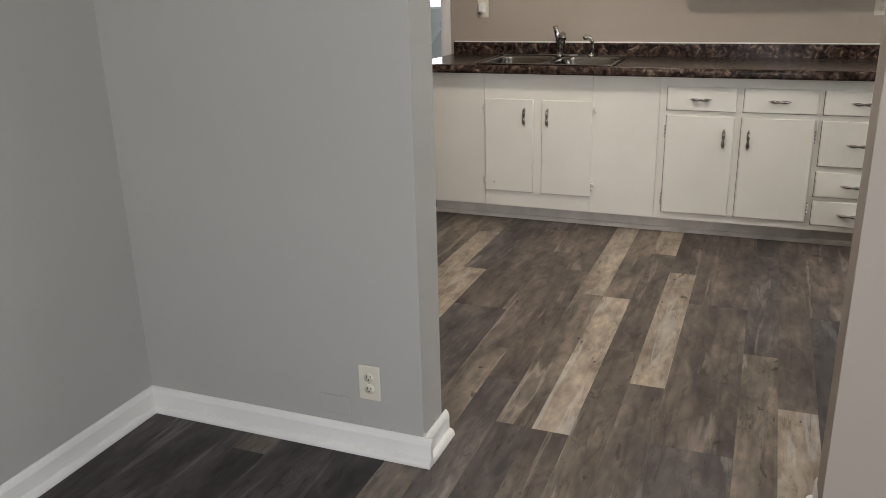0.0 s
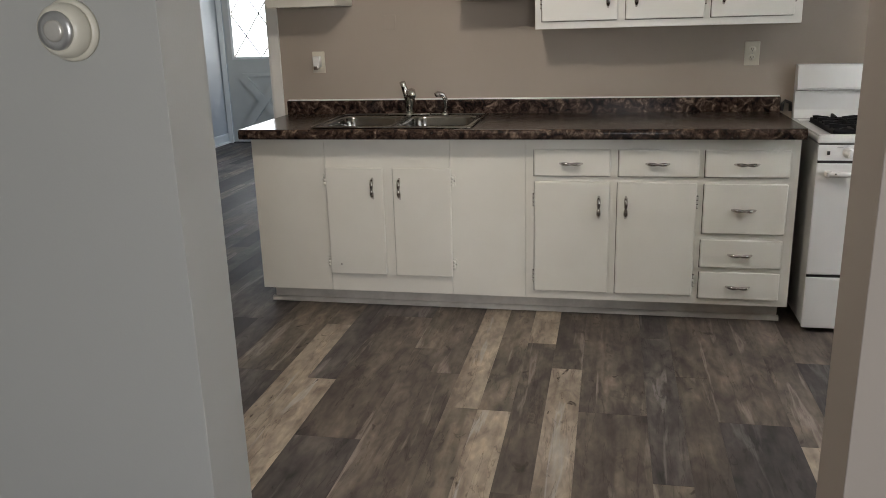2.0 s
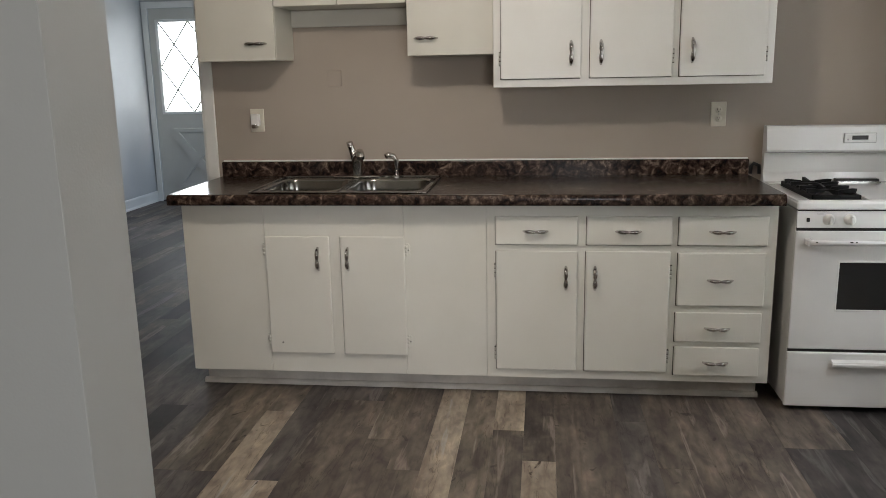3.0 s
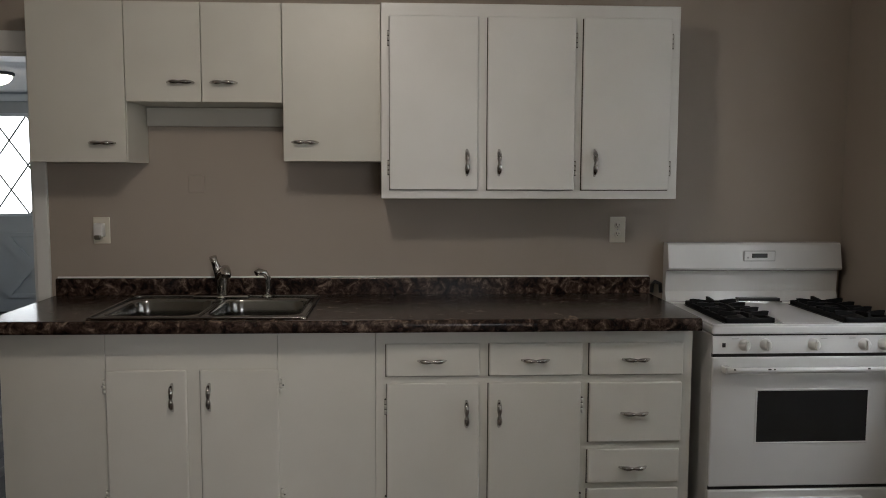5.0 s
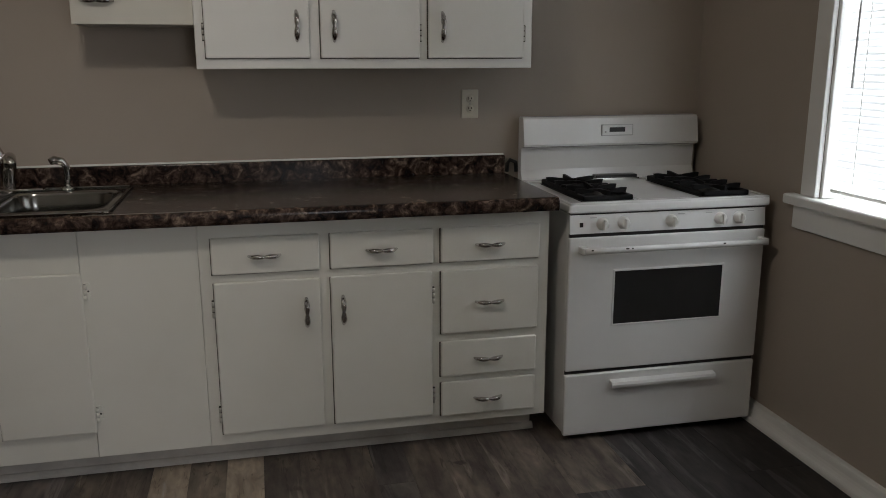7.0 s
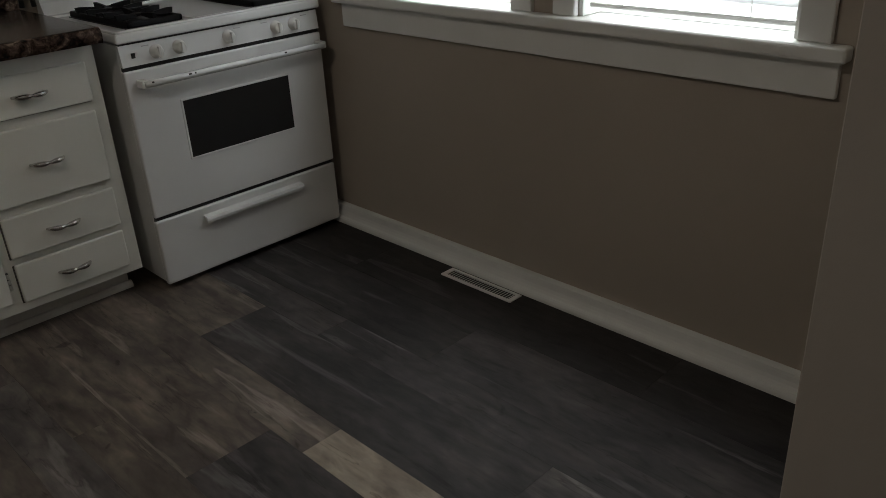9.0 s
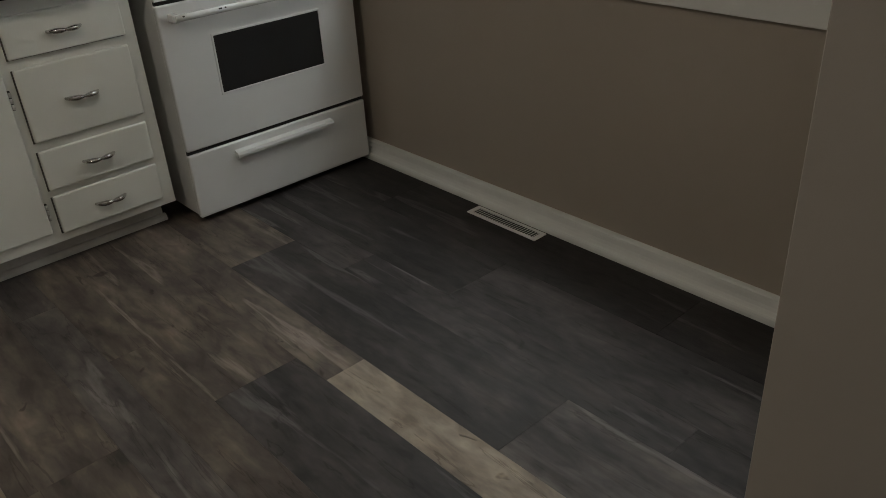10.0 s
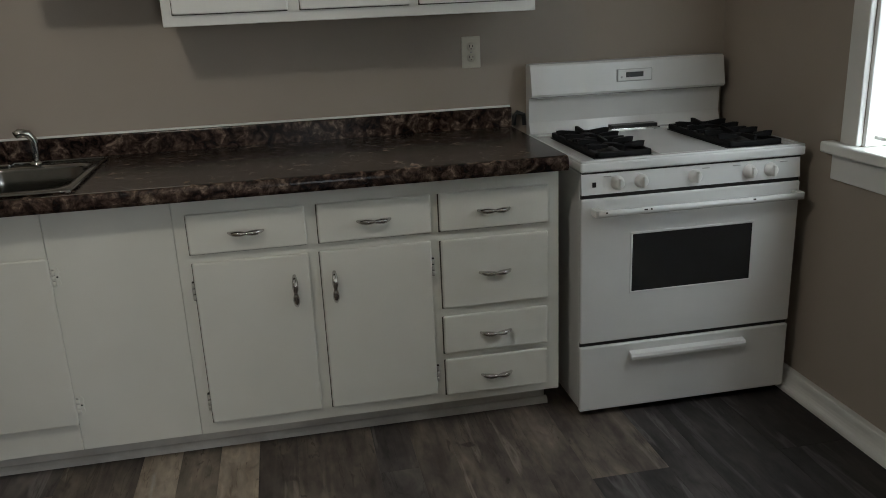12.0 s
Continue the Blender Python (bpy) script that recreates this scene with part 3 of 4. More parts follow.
CZ0, CZ1 = 0.10, 0.888
sink_cab = thing("sink_base_cabinet", (-1.14, 4.94, 0), "white painted sink base cabinet with two doors", "cabinet", "white kitchen base cabinets")
S0, S1, S2, S3 = -1.825, -1.446, -0.818, -0.455
carcass(S0 + 0.001, S3 - 0.0015, FY + 0.013, BY - 0.002, CZ0, 0.758, sink_cab)
part("side_panel", boxed(S0 + 0.001, S0 + 0.019, FY + 0.013, BY - 0.002, 0.757, CZ1), CAB, sink_cab)
for a, b, z0 in ((S0, S1, CZ0), (S1, S2, CZ0), (S2, S3, CZ0)):
    part("front_panel", boxed(a + 0.0009, b - 0.0009, FY, FY + 0.0135, z0, CZ1, bevel=0.0012, seg=1), CAB, sink_cab)
for a, b, hx, px in ((-1.443, -1.150, -1.453, -1.201), (-1.101, -0.813, -0.803, -1.066)):
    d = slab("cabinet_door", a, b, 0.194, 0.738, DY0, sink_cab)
    pull(px, 0.637, DY0, True, d)
    for z in (0.675, 0.255):
        hinge(hx, z, FY, d)
part("paint_chip", lathe([(0.004, 0), (0.004, 0.0008)], (-1.385, DY0 - 0.0018, 0.245), "-y", 8), GAP, sink_cab, "dark chipped spot")
part("toe_kick", boxed(S0 + 0.02, S3, FY + 0.100, FY + 0.118, 0.0, CZ0), KICK, sink_cab)
part("toe_moulding", prism([(FY + 0.081, 0.001), (FY + 0.100, 0.001), (FY + 0.100, 0.024), (FY + 0.091, 0.022), (FY + 0.084, 0.014)], "x", S0 + 0.005, S3), KICK, sink_cab)

drawer_cab = thing("drawer_base_cabinet", (0.146, 4.94, 0), "white painted base cabinet with six drawers and doors", "cabinet", "white kitchen base cabinets")
E1 = 0.747
carcass(S3, E1, FY + 0.001, BY - 0.002, CZ0, CZ1, drawer_cab)
part("face_frame", boxed(S3 + 0.0005, E1 + 0.001, FY - 0.001, FY + 0.0015, CZ0, CZ1, bevel=0.0006, seg=1), CAB, drawer_cab)
for a, b, z0, z1 in ((-0.416, -0.066, 0.706, 0.831), (-0.030, 0.324, 0.706, 0.831), (0.350, 0.710, 0.706, 0.831), (0.351, 0.708, 0.445, 0.677), (0.349, 0.705, 0.284, 0.417), (0.350, 0.704, 0.132, 0.263)):
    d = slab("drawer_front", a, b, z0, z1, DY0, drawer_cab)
    pull((a + b) / 2 - 0.004, (z0 + z1) / 2 - 0.002, DY0, False, d)
for a, b, px, hx in ((-0.414, -0.066, -0.115, -0.419), (-0.032, 0.320, 0.008, 0.325)):
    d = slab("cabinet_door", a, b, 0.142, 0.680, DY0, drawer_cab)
    pull(px, 0.562, DY0, True, d)
    for z in (0.59, 0.215):
        edge_hinge(hx, z, DY0 + 0.002, FY, d)
part("toe_kick", boxed(S3, E1 - 0.02, FY + 0.100, FY + 0.118, 0.0, CZ0), KICK, drawer_cab)
part("toe_moulding", prism([(FY + 0.081, 0.001), (FY + 0.100, 0.001), (FY + 0.100, 0.024), (FY + 0.091, 0.022), (FY + 0.084, 0.014)], "x", S3, E1 - 0.012), KICK, drawer_cab)

# worktop with rolled front edge, sink cut-out and backsplash
T0, TF, TX0, TX1 = 0.932, 4.562, -1.848, 0.752
SX0, SX1, SY0, SY1 = -1.492, -0.708, 4.605, 5.150
top = thing("countertop", (-0.55, 4.9, CZ1), "dark brown stone-look laminate countertop with backsplash", "countertop")
nose = []
for i in range(7):
    a = math.pi / 2 * i / 6
    nose.append((TF + 0.020 - 0.020 * math.sin(a), T0 - 0.020 + 0.020 * math.cos(a)))
prof = [(4.625, CZ1 + 0.001), (4.625, T0)] + nose + [(TF, CZ1 + 0.008), (TF + 0.006, CZ1 - 0.002)]
bm = prism(prof, "x", TX0, TX1)
yb = BY - 0.018
for x0, x1, ya, yc in ((TX0, SX0 + 0.02, 4.625, yb), (SX1 - 0.02, TX1, 4.625, yb), (SX0 + 0.02, SX1 - 0.02, SY1 - 0.02, yb)):
    box(bm, x0, x1, ya, yc, CZ1 + 0.001, T0)
part("worktop", bm, STONE, top)
part("backsplash", boxed(TX0 - 0.002, TX1 + 0.004, BY - 0.018, BY - 0.001, CZ1 + 0.001, 1.005, bevel=0.005), STONE, top)
part("caulk_bead", prism([(BY, 1.004), (BY - 0.007, 1.0055), (BY - 0.006, 1.009), (BY, 1.012)], "x", TX0 + 0.004, TX1), TRIM, top, "thin white caulk line along the wall")
# chrome strip laid on the nose as a ready-made lamp highlight
part("edge_highlight", boxed(-0.78, -0.38, TF + 0.0135, TF + 0.0185, T0 - 0.0015, T0 + 0.0008, bevel=0.0006), CHROME, top, "thin chrome strip standing in for a highlight on the edge")


# ---- sink ----
def ring(x0, x1, y0, y1, r, z, n=6):
    pts = []
    for cx, cy, a0 in ((x1 - r, y1 - r, 0), (x0 + r, y1 - r, 90), (x0 + r, y0 + r, 180), (x1 - r, y0 + r, 270)):
        for i in range(n + 1):
            a = radians(a0 + 90 * i / n)
            pts.append((cx + r * math.cos(a), cy + r * math.sin(a), z))
    return pts


def loft(bm, rings, close_end=True):
    vs = [[bm.verts.new(p) for p in r] for r in rings]
    n = len(vs[0])
    for a, b in zip(vs, vs[1:]):
        for k in range(n):
            bm.faces.new((a[k], a[(k + 1) % n], b[(k + 1) % n], b[k])).smooth = True
    if close_end:
        bm.faces.new(vs[-1])


sink = thing("kitchen_sink", (-1.1, 4.87, T0), "stainless steel double bowl drop-in sink", "sink")
bm = bmesh.new()
SZ = T0 + 0.005
bx = ((SX0 + 0.035, -1.122), (-1.078, SX1 - 0.035))
by0, by1 = SY0 + 0.066, SY1 - 0.095
XM = (bx[0][1] + bx[1][0]) / 2
for (x0, x1), xa, xb in ((bx[0], SX0, XM), (bx[1], XM, SX1)):
    loft(bm, [ring(xa, xb, SY0, SY1, 0.001, T0 + 0.001), ring(xa, xb, SY0, SY1, 0.001, SZ), ring(x0 - 0.006, x1 + 0.006, by0 - 0.006, by1 + 0.006, 0.070, SZ), ring(x0, x1, by0, by1, 0.066, SZ - 0.004)], False)
part("rim", bm, STEEL, sink)
part("rim_bead", tube(ring(SX0, SX1, SY0, SY1, 0.03, SZ) + [(SX1, SY1 - 0.031, SZ)], [0.0045] * 29, 8), STEEL, sink)
for x0, x1 in bx:
    bm = bmesh.new()
    rows = [ring(x0, x1, by0, by1, 0.066, SZ - 0.004)]
    for inset, drop in ((0.004, 0.012), (0.008, 0.06), (0.012, 0.12), (0.020, 0.142), (0.036, 0.155), (0.10, 0.162)):
        rows.append(ring(x0 + inset, x1 - inset, by0 + inset, by1 - inset, 0.062, SZ - drop))
    loft(bm, rows)
    bowl = part("bowl", bm, STEEL, sink)
    part("drain", lathe([(0.001, -0.001), (0.028, 0), (0.042, 0.003), (0.045, 0.001), (0.045, -0.004)], ((x0 + x1) / 2, (by0 + by1) / 2, SZ - 0.158), "z", 20), CHROME, bowl)
faucet = thing("kitchen_faucet", (-1.115, 5.10, SZ), "chrome single lever kitchen faucet on the sink", "faucet")
fx, fy = -1.115, 5.10
part("deck_plate", lathe([(0.001, 0), (0.030, 0), (0.029, 0.006), (0.02, 0.01), (0.001, 0.011)], (fx, fy, SZ), "z", 24), CHROME, faucet)
part("base_plate", boxed(fx - 0.115, fx + 0.115, fy - 0.026, fy + 0.026, SZ + 0.0005, SZ + 0.012, bevel=0.005, seg=3), CHROME, faucet)
part("spout", tube([(fx, fy, SZ + 0.005), (fx, fy, SZ + 0.04), (fx + 0.004, fy - 0.005, SZ + 0.085), (fx + 0.018, fy - 0.04, SZ + 0.118), (fx + 0.038, fy - 0.10, SZ + 0.13), (fx + 0.052, fy - 0.15, SZ + 0.122), (fx + 0.054, fy - 0.158, SZ + 0.108)], [0.021, 0.022, 0.027, 0.024, 0.021, 0.020, 0.017], 14), CHROME, faucet)
part("lever", tube([(fx - 0.002, fy, SZ + 0.085), (fx - 0.014, fy, SZ + 0.115), (fx - 0.026, fy - 0.005, SZ + 0.15), (fx - 0.032, fy - 0.012, SZ + 0.175)], [0.024, 0.019, 0.015, 0.016], 12), CHROME, faucet)
spray = thing("side_sprayer", (-0.925, 5.10, SZ), "chrome side sprayer beside the faucet", "sprayer")
sx = -0.925
part("sprayer_base", lathe([(0.001, 0), (0.022, 0), (0.020, 0.008), (0.012, 0.014), (0.001, 0.015)], (sx, fy, SZ), "z", 20), CHROME, spray)
part("sprayer_head", tube([(sx, fy, SZ + 0.01), (sx + 0.004, fy, SZ + 0.05), (sx + 0.004, fy, SZ + 0.085), (sx - 0.008, fy - 0.008, SZ + 0.105), (sx - 0.03, fy - 0.02, SZ + 0.112), (sx - 0.042, fy - 0.028, SZ + 0.106)], [0.010, 0.011, 0.012, 0.014, 0.015, 0.012], 12), CHROME, spray)

# ---- wall cabinets ----
UT = 2.128
up = thing("three_door_wall_cabinet", (0.16, 5.06, 1.362), "white painted wall cabinet with three framed doors", "cabinet", "white kitchen wall cabinets")
UY = 4.915
carcass(-0.437, 0.758, UY, BY - 0.002, 1.362, UT, up, mat=CABW)
for a, b, px, hx in ((-0.404, -0.053, -0.097, -0.409), (-0.016, 0.335, 0.031, 0.340), (0.365, 0.722, 0.416, 0.727)):
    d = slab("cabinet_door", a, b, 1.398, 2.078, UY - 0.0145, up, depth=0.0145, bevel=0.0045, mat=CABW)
    pull(px, 1.506, UY - 0.0145, True, d)
    for z in (1.485, 1.99):
        edge_hinge(hx, z, UY - 0.009, UY, d)
UD = 4.946
for nm, x0, x1, z0, doors, lab in (
        ("single_door_wall_cabinet", -0.827, -0.4385, 1.509, ((-0.827, -0.4385, -0.741),), "white painted single door wall cabinet"),
        ("two_door_wall_cabinet", -1.439, -0.8285, 1.740, ((-1.439, -1.144, -1.224), (-1.142, -0.8285, -1.056)), "short white painted wall cabinet over the sink"),
        ("single_door_wall_cabinet", -1.813, -1.4405, 1.502, ((-1.813, -1.4405, -1.533),), "white painted single door wall cabinet by the doorway")):
    u = thing(nm, ((x0 + x1) / 2, 5.09, z0), lab, "cabinet", "white kitchen wall cabinets")
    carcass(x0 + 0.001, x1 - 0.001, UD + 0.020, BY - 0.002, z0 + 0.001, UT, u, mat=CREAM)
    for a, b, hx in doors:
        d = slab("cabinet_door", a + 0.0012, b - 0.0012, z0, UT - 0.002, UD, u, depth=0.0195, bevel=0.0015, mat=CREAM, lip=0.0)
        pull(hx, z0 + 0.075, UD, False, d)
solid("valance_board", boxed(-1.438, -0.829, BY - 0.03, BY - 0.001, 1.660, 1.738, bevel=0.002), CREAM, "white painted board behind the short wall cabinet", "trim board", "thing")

# ---- gas range ----
R0, R1, RF, RB, RT = 0.792, 1.578, 4.590, 5.215, 0.905
stove = thing("gas_range", ((R0 + R1) / 2, 4.9, 0), "white enamel gas range with worn oven handle", "stove")
A0, A1 = R0 + 0.006, R1 - 0.012
part("body", boxed(A0, A1, RF + 0.022, RB - 0.02, 0.03, 0.862, bevel=0.004), ENAMEL, stove)
for x in (A0 + 0.04, A1 - 0.04):
    for y in (RF + 0.08, RB - 0.08):
        part("foot", lathe([(0.018, 0), (0.018, 0.012), (0.01, 0.014), (0.01, 0.032)], (x, y, 0), "z", 12), BLACK, stove)
bm = boxed(R0, R1, RF - 0.002, RB - 0.055, 0.866, RT - 0.006, bevel=0.008, seg=3)
cook = part("cooktop", bm, ENAMEL, stove)
bm = bmesh.new()
for a in ((R0 + 0.002, R1 - 0.002, RF, RF + 0.022), (R0 + 0.002, R0 + 0.022, RF, RB - 0.07), (R1 - 0.022, R1 - 0.002, RF, RB - 0.07), (1.075, 1.275, RF + 0.02, RB - 0.07), (R0 + 0.002, R1 - 0.002, RB - 0.10, RB - 0.05)):
    box(bm, a[0], a[1], a[2], a[3], RT - 0.01, RT, bevel=0.004)
part("cooktop_surface", bm, ENAMEL, cook)
# backguard: leaning lip over a recessed riser
prof = [(RB, 0.86), (RB, 1.155), (RB - 0.012, 1.164), (RB - 0.048, 1.162), (RB - 0.058, 1.155), (RB - 0.078, 1.052), (RB - 0.072, 1.043), (RB - 0.040, 1.036), (RB - 0.036, 0.945), (RB - 0.056, RT - 0.004), (RB - 0.056, 0.86)]
guard = part("backguard", prism(prof, "x", R0 + 0.012, R1 + 0.006), ENAMEL, stove)
yq = RB - 0.0725
clock = part("clock_panel", boxed(1.143, 1.279, yq - 0.004, yq + 0.006, 1.085, 1.126, bevel=0.003), ENAMEL, guard)
part("clock_display", boxed(1.175, 1.245, yq - 0.0055, yq, 1.098, 1.117, bevel=0.001), BLACK, clock)
part("clock_rim", boxed(1.1395, 1.2825, yq - 0.002, yq + 0.006, 1.0815, 1.1295, bevel=0.003), DIAL, clock)
part("clock_button", lathe([(0.0045, 0), (0.004, 0.002), (0.001, 0.002)], (1.158, yq - 0.004, 1.099), "-y", 12), DIAL, clock)
part("oven_vent", boxed(1.108, 1.305, RB - 0.108, RB - 0.062, RT - 0.002, RT + 0.005, bevel=0.001), CHROME, guard, "shiny trim round the oven vent")
part("vent_slot", boxed(1.114, 1.299, RB - 0.100, RB - 0.058, RT + 0.0005, RT + 0.017, bevel=0.002), BLACK, guard)
# made-up tube standing for a dark bit at the backsplash's end
hose = thing("dark_tube", (0.79, 5.2, 0.93), "short dark tube added between the backsplash and the range", "hose")
part("hose", tube([(0.762, 5.213, 0.936), (0.764, 5.212, 0.97), (0.775, 5.212, 0.985), (0.80, 5.212, 0.975), (0.803, 5.212, 0.935)], [0.009] * 5, 10), BLACK, hose)
# control panel and knobs
panel = part("control_panel", prism([(RF + 0.003, 0.793), (RF + 0.022, 0.793), (RF + 0.022, 0.862), (RF + 0.010, 0.862)], "x", A0, A1), ENAMEL, stove)
for kx in (0.919, 1.000, 1.186, 1.381, 1.457):
    k = part("knob", lathe([(0.001, 0), (0.023, 0), (0.023, 0.004), (0.019, 0.007), (0.017, 0.022), (0.012, 0.026), (0.001, 0.027)], (kx, RF + 0.008, 0.826), "-y", 24), PLASTIC, panel, "white round burner knob")
    part("grip", boxed(kx - 0.0045, kx + 0.0045, RF - 0.026, RF - 0.012, 0.808, 0.844, bevel=0.002), PLASTIC, k)
for kx in (0.885, 1.225, 1.335, 1.505):
    part("dial_mark", boxed(kx - 0.012, kx + 0.012, RF + 0.0045, RF + 0.009, 0.848, 0.8505), DIAL, panel)
part("maker_badge", boxed(0.834, 0.846, RF + 0.003, RF + 0.008, 0.817, 0.833), BLACK, panel, "small dark badge")
# black strips paint the shade in the gaps around the control panel
part("seam_shade", boxed(A0 + 0.001, A1 - 0.001, RF + 0.007, RF + 0.024, 0.8605, 0.8675), BLACK, stove)
part("seam_shade", boxed(A0 + 0.002, A1 - 0.002, RF + 0.008, RF + 0.024, 0.779, 0.794), BLACK, stove)
part("back_plate", boxed(R0 + 0.02, R1 + 0.013, RB - 0.022, RB + 0.008, 0.30, 1.160, bevel=0.003), BLACK, stove, "black plate behind the range, showing past its right edge")
# oven door
bm = boxed(A0 - 0.002, A1 + 0.002, RF, RF + 0.022, 0.279, 0.780, bevel=0.006, seg=3)
od = part("oven_door", bm, ENAMEL, stove)
bm = bmesh.new()
for a in ((0.968, 1.407, 0.650, 0.658), (0.968, 1.407, 0.445, 0.453), (0.966, 0.974, 0.445, 0.658), (1.401, 1.409, 0.445, 0.658)):
    box(bm, a[0], a[1], RF - 0.0025, RF + 0.004, a[2], a[3], bevel=0.002)
part("window_frame", bm, ENAMEL, od)
part("oven_window", boxed(0.973, 1.402, RF - 0.0012, RF + 0.004, 0.451, 0.652, bevel=0.001), OVEN_GLASS, od)
bar = []
hn = 9
hb = tube([(0.838 + (1.552 - 0.838) * i / hn, RF - 0.036, 0.738) for i in range(hn + 1)], [0.0125] * (hn + 1), 12, flat=0.9)
hd = part("handle", hb, ENAMEL, od, "white tubular handle with chipped paint")
for x in (0.842, 1.548):
    part("bracket", boxed(x - 0.013, x + 0.013, RF - 0.041, RF + 0.002, 0.725, 0.751, bevel=0.004), ENAMEL, hd)
for x, w in ((0.99, 0.012), (1.012, 0.006), (1.37, 0.010), (0.86, 0.008)):
    part("paint_chip", boxed(x, x + w, RF - 0.0484, RF - 0.038, 0.7405, 0.7455, bevel=0.0012), GAP, hd, "dark chip in the paint")
# black strip for the shade between oven door and drawer
part("gap_shade", boxed(A0 + 0.002, A1 - 0.002, RF + 0.012, RF + 0.024, 0.262, 0.280), BLACK, stove)
# storage drawer
dr = part("storage_drawer", boxed(A0 - 0.002, A1 + 0.002, RF, RF + 0.022, 0.025, 0.265, bevel=0.006, seg=3), ENAMEL, stove)
part("handle", prism([(RF + 0.001, 0.236), (RF - 0.022, 0.231), (RF - 0.026, 0.222), (RF - 0.024, 0.211), (RF - 0.017, 0.209), (RF - 0.014, 0.220), (RF + 0.001, 0.224)], "x", 0.972, 1.395), ENAMEL, dr)
# grates and burners
for gx0, gx1 in ((0.860, 1.052), (1.325, 1.517)):
    gy0, gy1, gz = RF + 0.045, RB - 0.135, RT + 0.019
    part("drip_pan", boxed(gx0 - 0.004, gx1 + 0.004, gy0 - 0.004, gy1 + 0.004, RT - 0.010, RT - 0.004, bevel=0.002), IRON, stove)
    bm = bmesh.new()
    for q in ((gx0, gx1, gy0, gy0 + 0.014), (gx0, gx1, gy1 - 0.014, gy1), (gx0, gx0 + 0.014, gy0, gy1), (gx1 - 0.014, gx1, gy0, gy1)):
        box(bm, q[0], q[1], q[2], q[3], RT - 0.004, gz - 0.004, bevel=0.004)
    g = part("grate", bm, IRON, stove, "black cast iron burner grate")
    gm, hw_ = (gx0 + gx1) / 2, (gx1 - gx0) / 2
    for y in (gy0 + 0.115, gy1 - 0.115):
        for side in (-1, 1):
            for off in (-0.045, 0.045):
                fin = [(gm + side * hw_, gz - 0.008), (gm + side * (hw_ + 0.004), gz + 0.012), (gm + side * (hw_ - 0.014), gz + 0.013), (gm + side * 0.030, gz + 0.007), (gm + side * 0.026, gz - 0.002), (gm + side * (hw_ - 0.03), gz - 0.006)]
                part("finger", prism(fin, "y", y + off - 0.005, y + off + 0.005), IRON, g)
            fin = [(y + side * 0.112, gz - 0.008), (y + side * 0.114, gz + 0.013), (y + side * 0.100, gz + 0.013), (y + side * 0.032, gz + 0.007), (y + side * 0.028, gz - 0.002)]
            part("finger", prism(fin, "x", gm - 0.005, gm + 0.005), IRON, g)
        b = part("burner", lathe([(0.001, 0), (0.045, 0), (0.043, 0.008), (0.03, 0.012), (0.03, 0.018), (0.026, 0.022), (0.001, 0.023)], (gm, y, RT - 0.006), "z", 20), BURNER, stove, "round dark burner head")
        part("burner_cap", lathe([(0.001, 0), (0.028, 0), (0.027, 0.004), (0.001, 0.005)], (gm, y, RT + 0.0165), "z", 20), IRON, b)
    part("cross_bar", boxed(gx0 + 0.002, gx1 - 0.002, (gy0 + gy1) / 2 - 0.008, (gy0 + gy1) / 2 + 0.008, RT - 0.002, gz + 0.006, bevel=0.003), IRON, g)


stove.location.x += 0.008


# ---- outlets, thermostat, register, panel, lamp ----
def outlet(x, z, y, label, plate=IVORY, w=0.071, h=0.115):
    o = thing("wall_outlet", (x, y, z), label, "outlet")
    part("cover_plate", boxed(x - w / 2, x + w / 2, y - 0.006, y, z - h / 2, z + h / 2, bevel=0.003), plate, o)
    for s in (-1, 1):
        zc = z + s * 0.0195
        r = part("receptacle", lathe([(0.001, 0), (0.0165, 0), (0.016, 0.002), (0.001, 0.002)], (x, y - 0.0055, zc), "-y", 20), plate, o)
        for dx, hh in ((-0.006, 0.0045), (0.006, 0.0035)):
            part("slot", boxed(x + dx - 0.0012, x + dx + 0.0012, y - 0.0082, y - 0.007, zc - hh + 0.003, zc + hh + 0.003), BLACK, r)
        part("ground_hole", lathe([(0.0024, 0), (0.0024, 0.001)], (x, y - 0.0072, zc - 0.007), "-y", 8), BLACK, r)
    part("screw", lathe([(0.003, 0), (0.0025, 0.0012), (0.001, 0.0012)], (x, y - 0.0058, z), "-y", 8), DIAL, o)
    return o


outlet(0.606, 1.216, BY, "ivory duplex outlet on the wall above the counter")
outlet(-0.962, 0.245, PS, "ivory duplex outlet above the dining baseboard")
outlet(0.522, 0.275, PS, "ivory duplex outlet low on the partition wall")
o = outlet(-1.650, 1.213, BY, "ivory outlet with a plugged-in white night light")
part("night_light", boxed(-1.672, -1.632, BY - 0.045, BY - 0.006, 1.188, 1.246, bevel=0.006, seg=3), PLASTIC, o, "white plug-in night light")
part("light_lens", boxed(-1.667, -1.640, BY - 0.052, BY - 0.02, 1.176, 1.196, bevel=0.004), CHROME, o, "clear shiny lens")
solid("blank_plate", boxed(-1.276, -1.206, BY - 0.008, BY, 1.375, 1.452, bevel=0.003), WALL, "blank cover plate painted over in wall colour", "cover plate", "thing")
solid("blank_plate", boxed(-1.142, -1.035, PS - 0.006, PS, 0.118, 0.182, bevel=0.003), GREY_WALL, "blank cover plate painted over in grey", "cover plate", "thing")

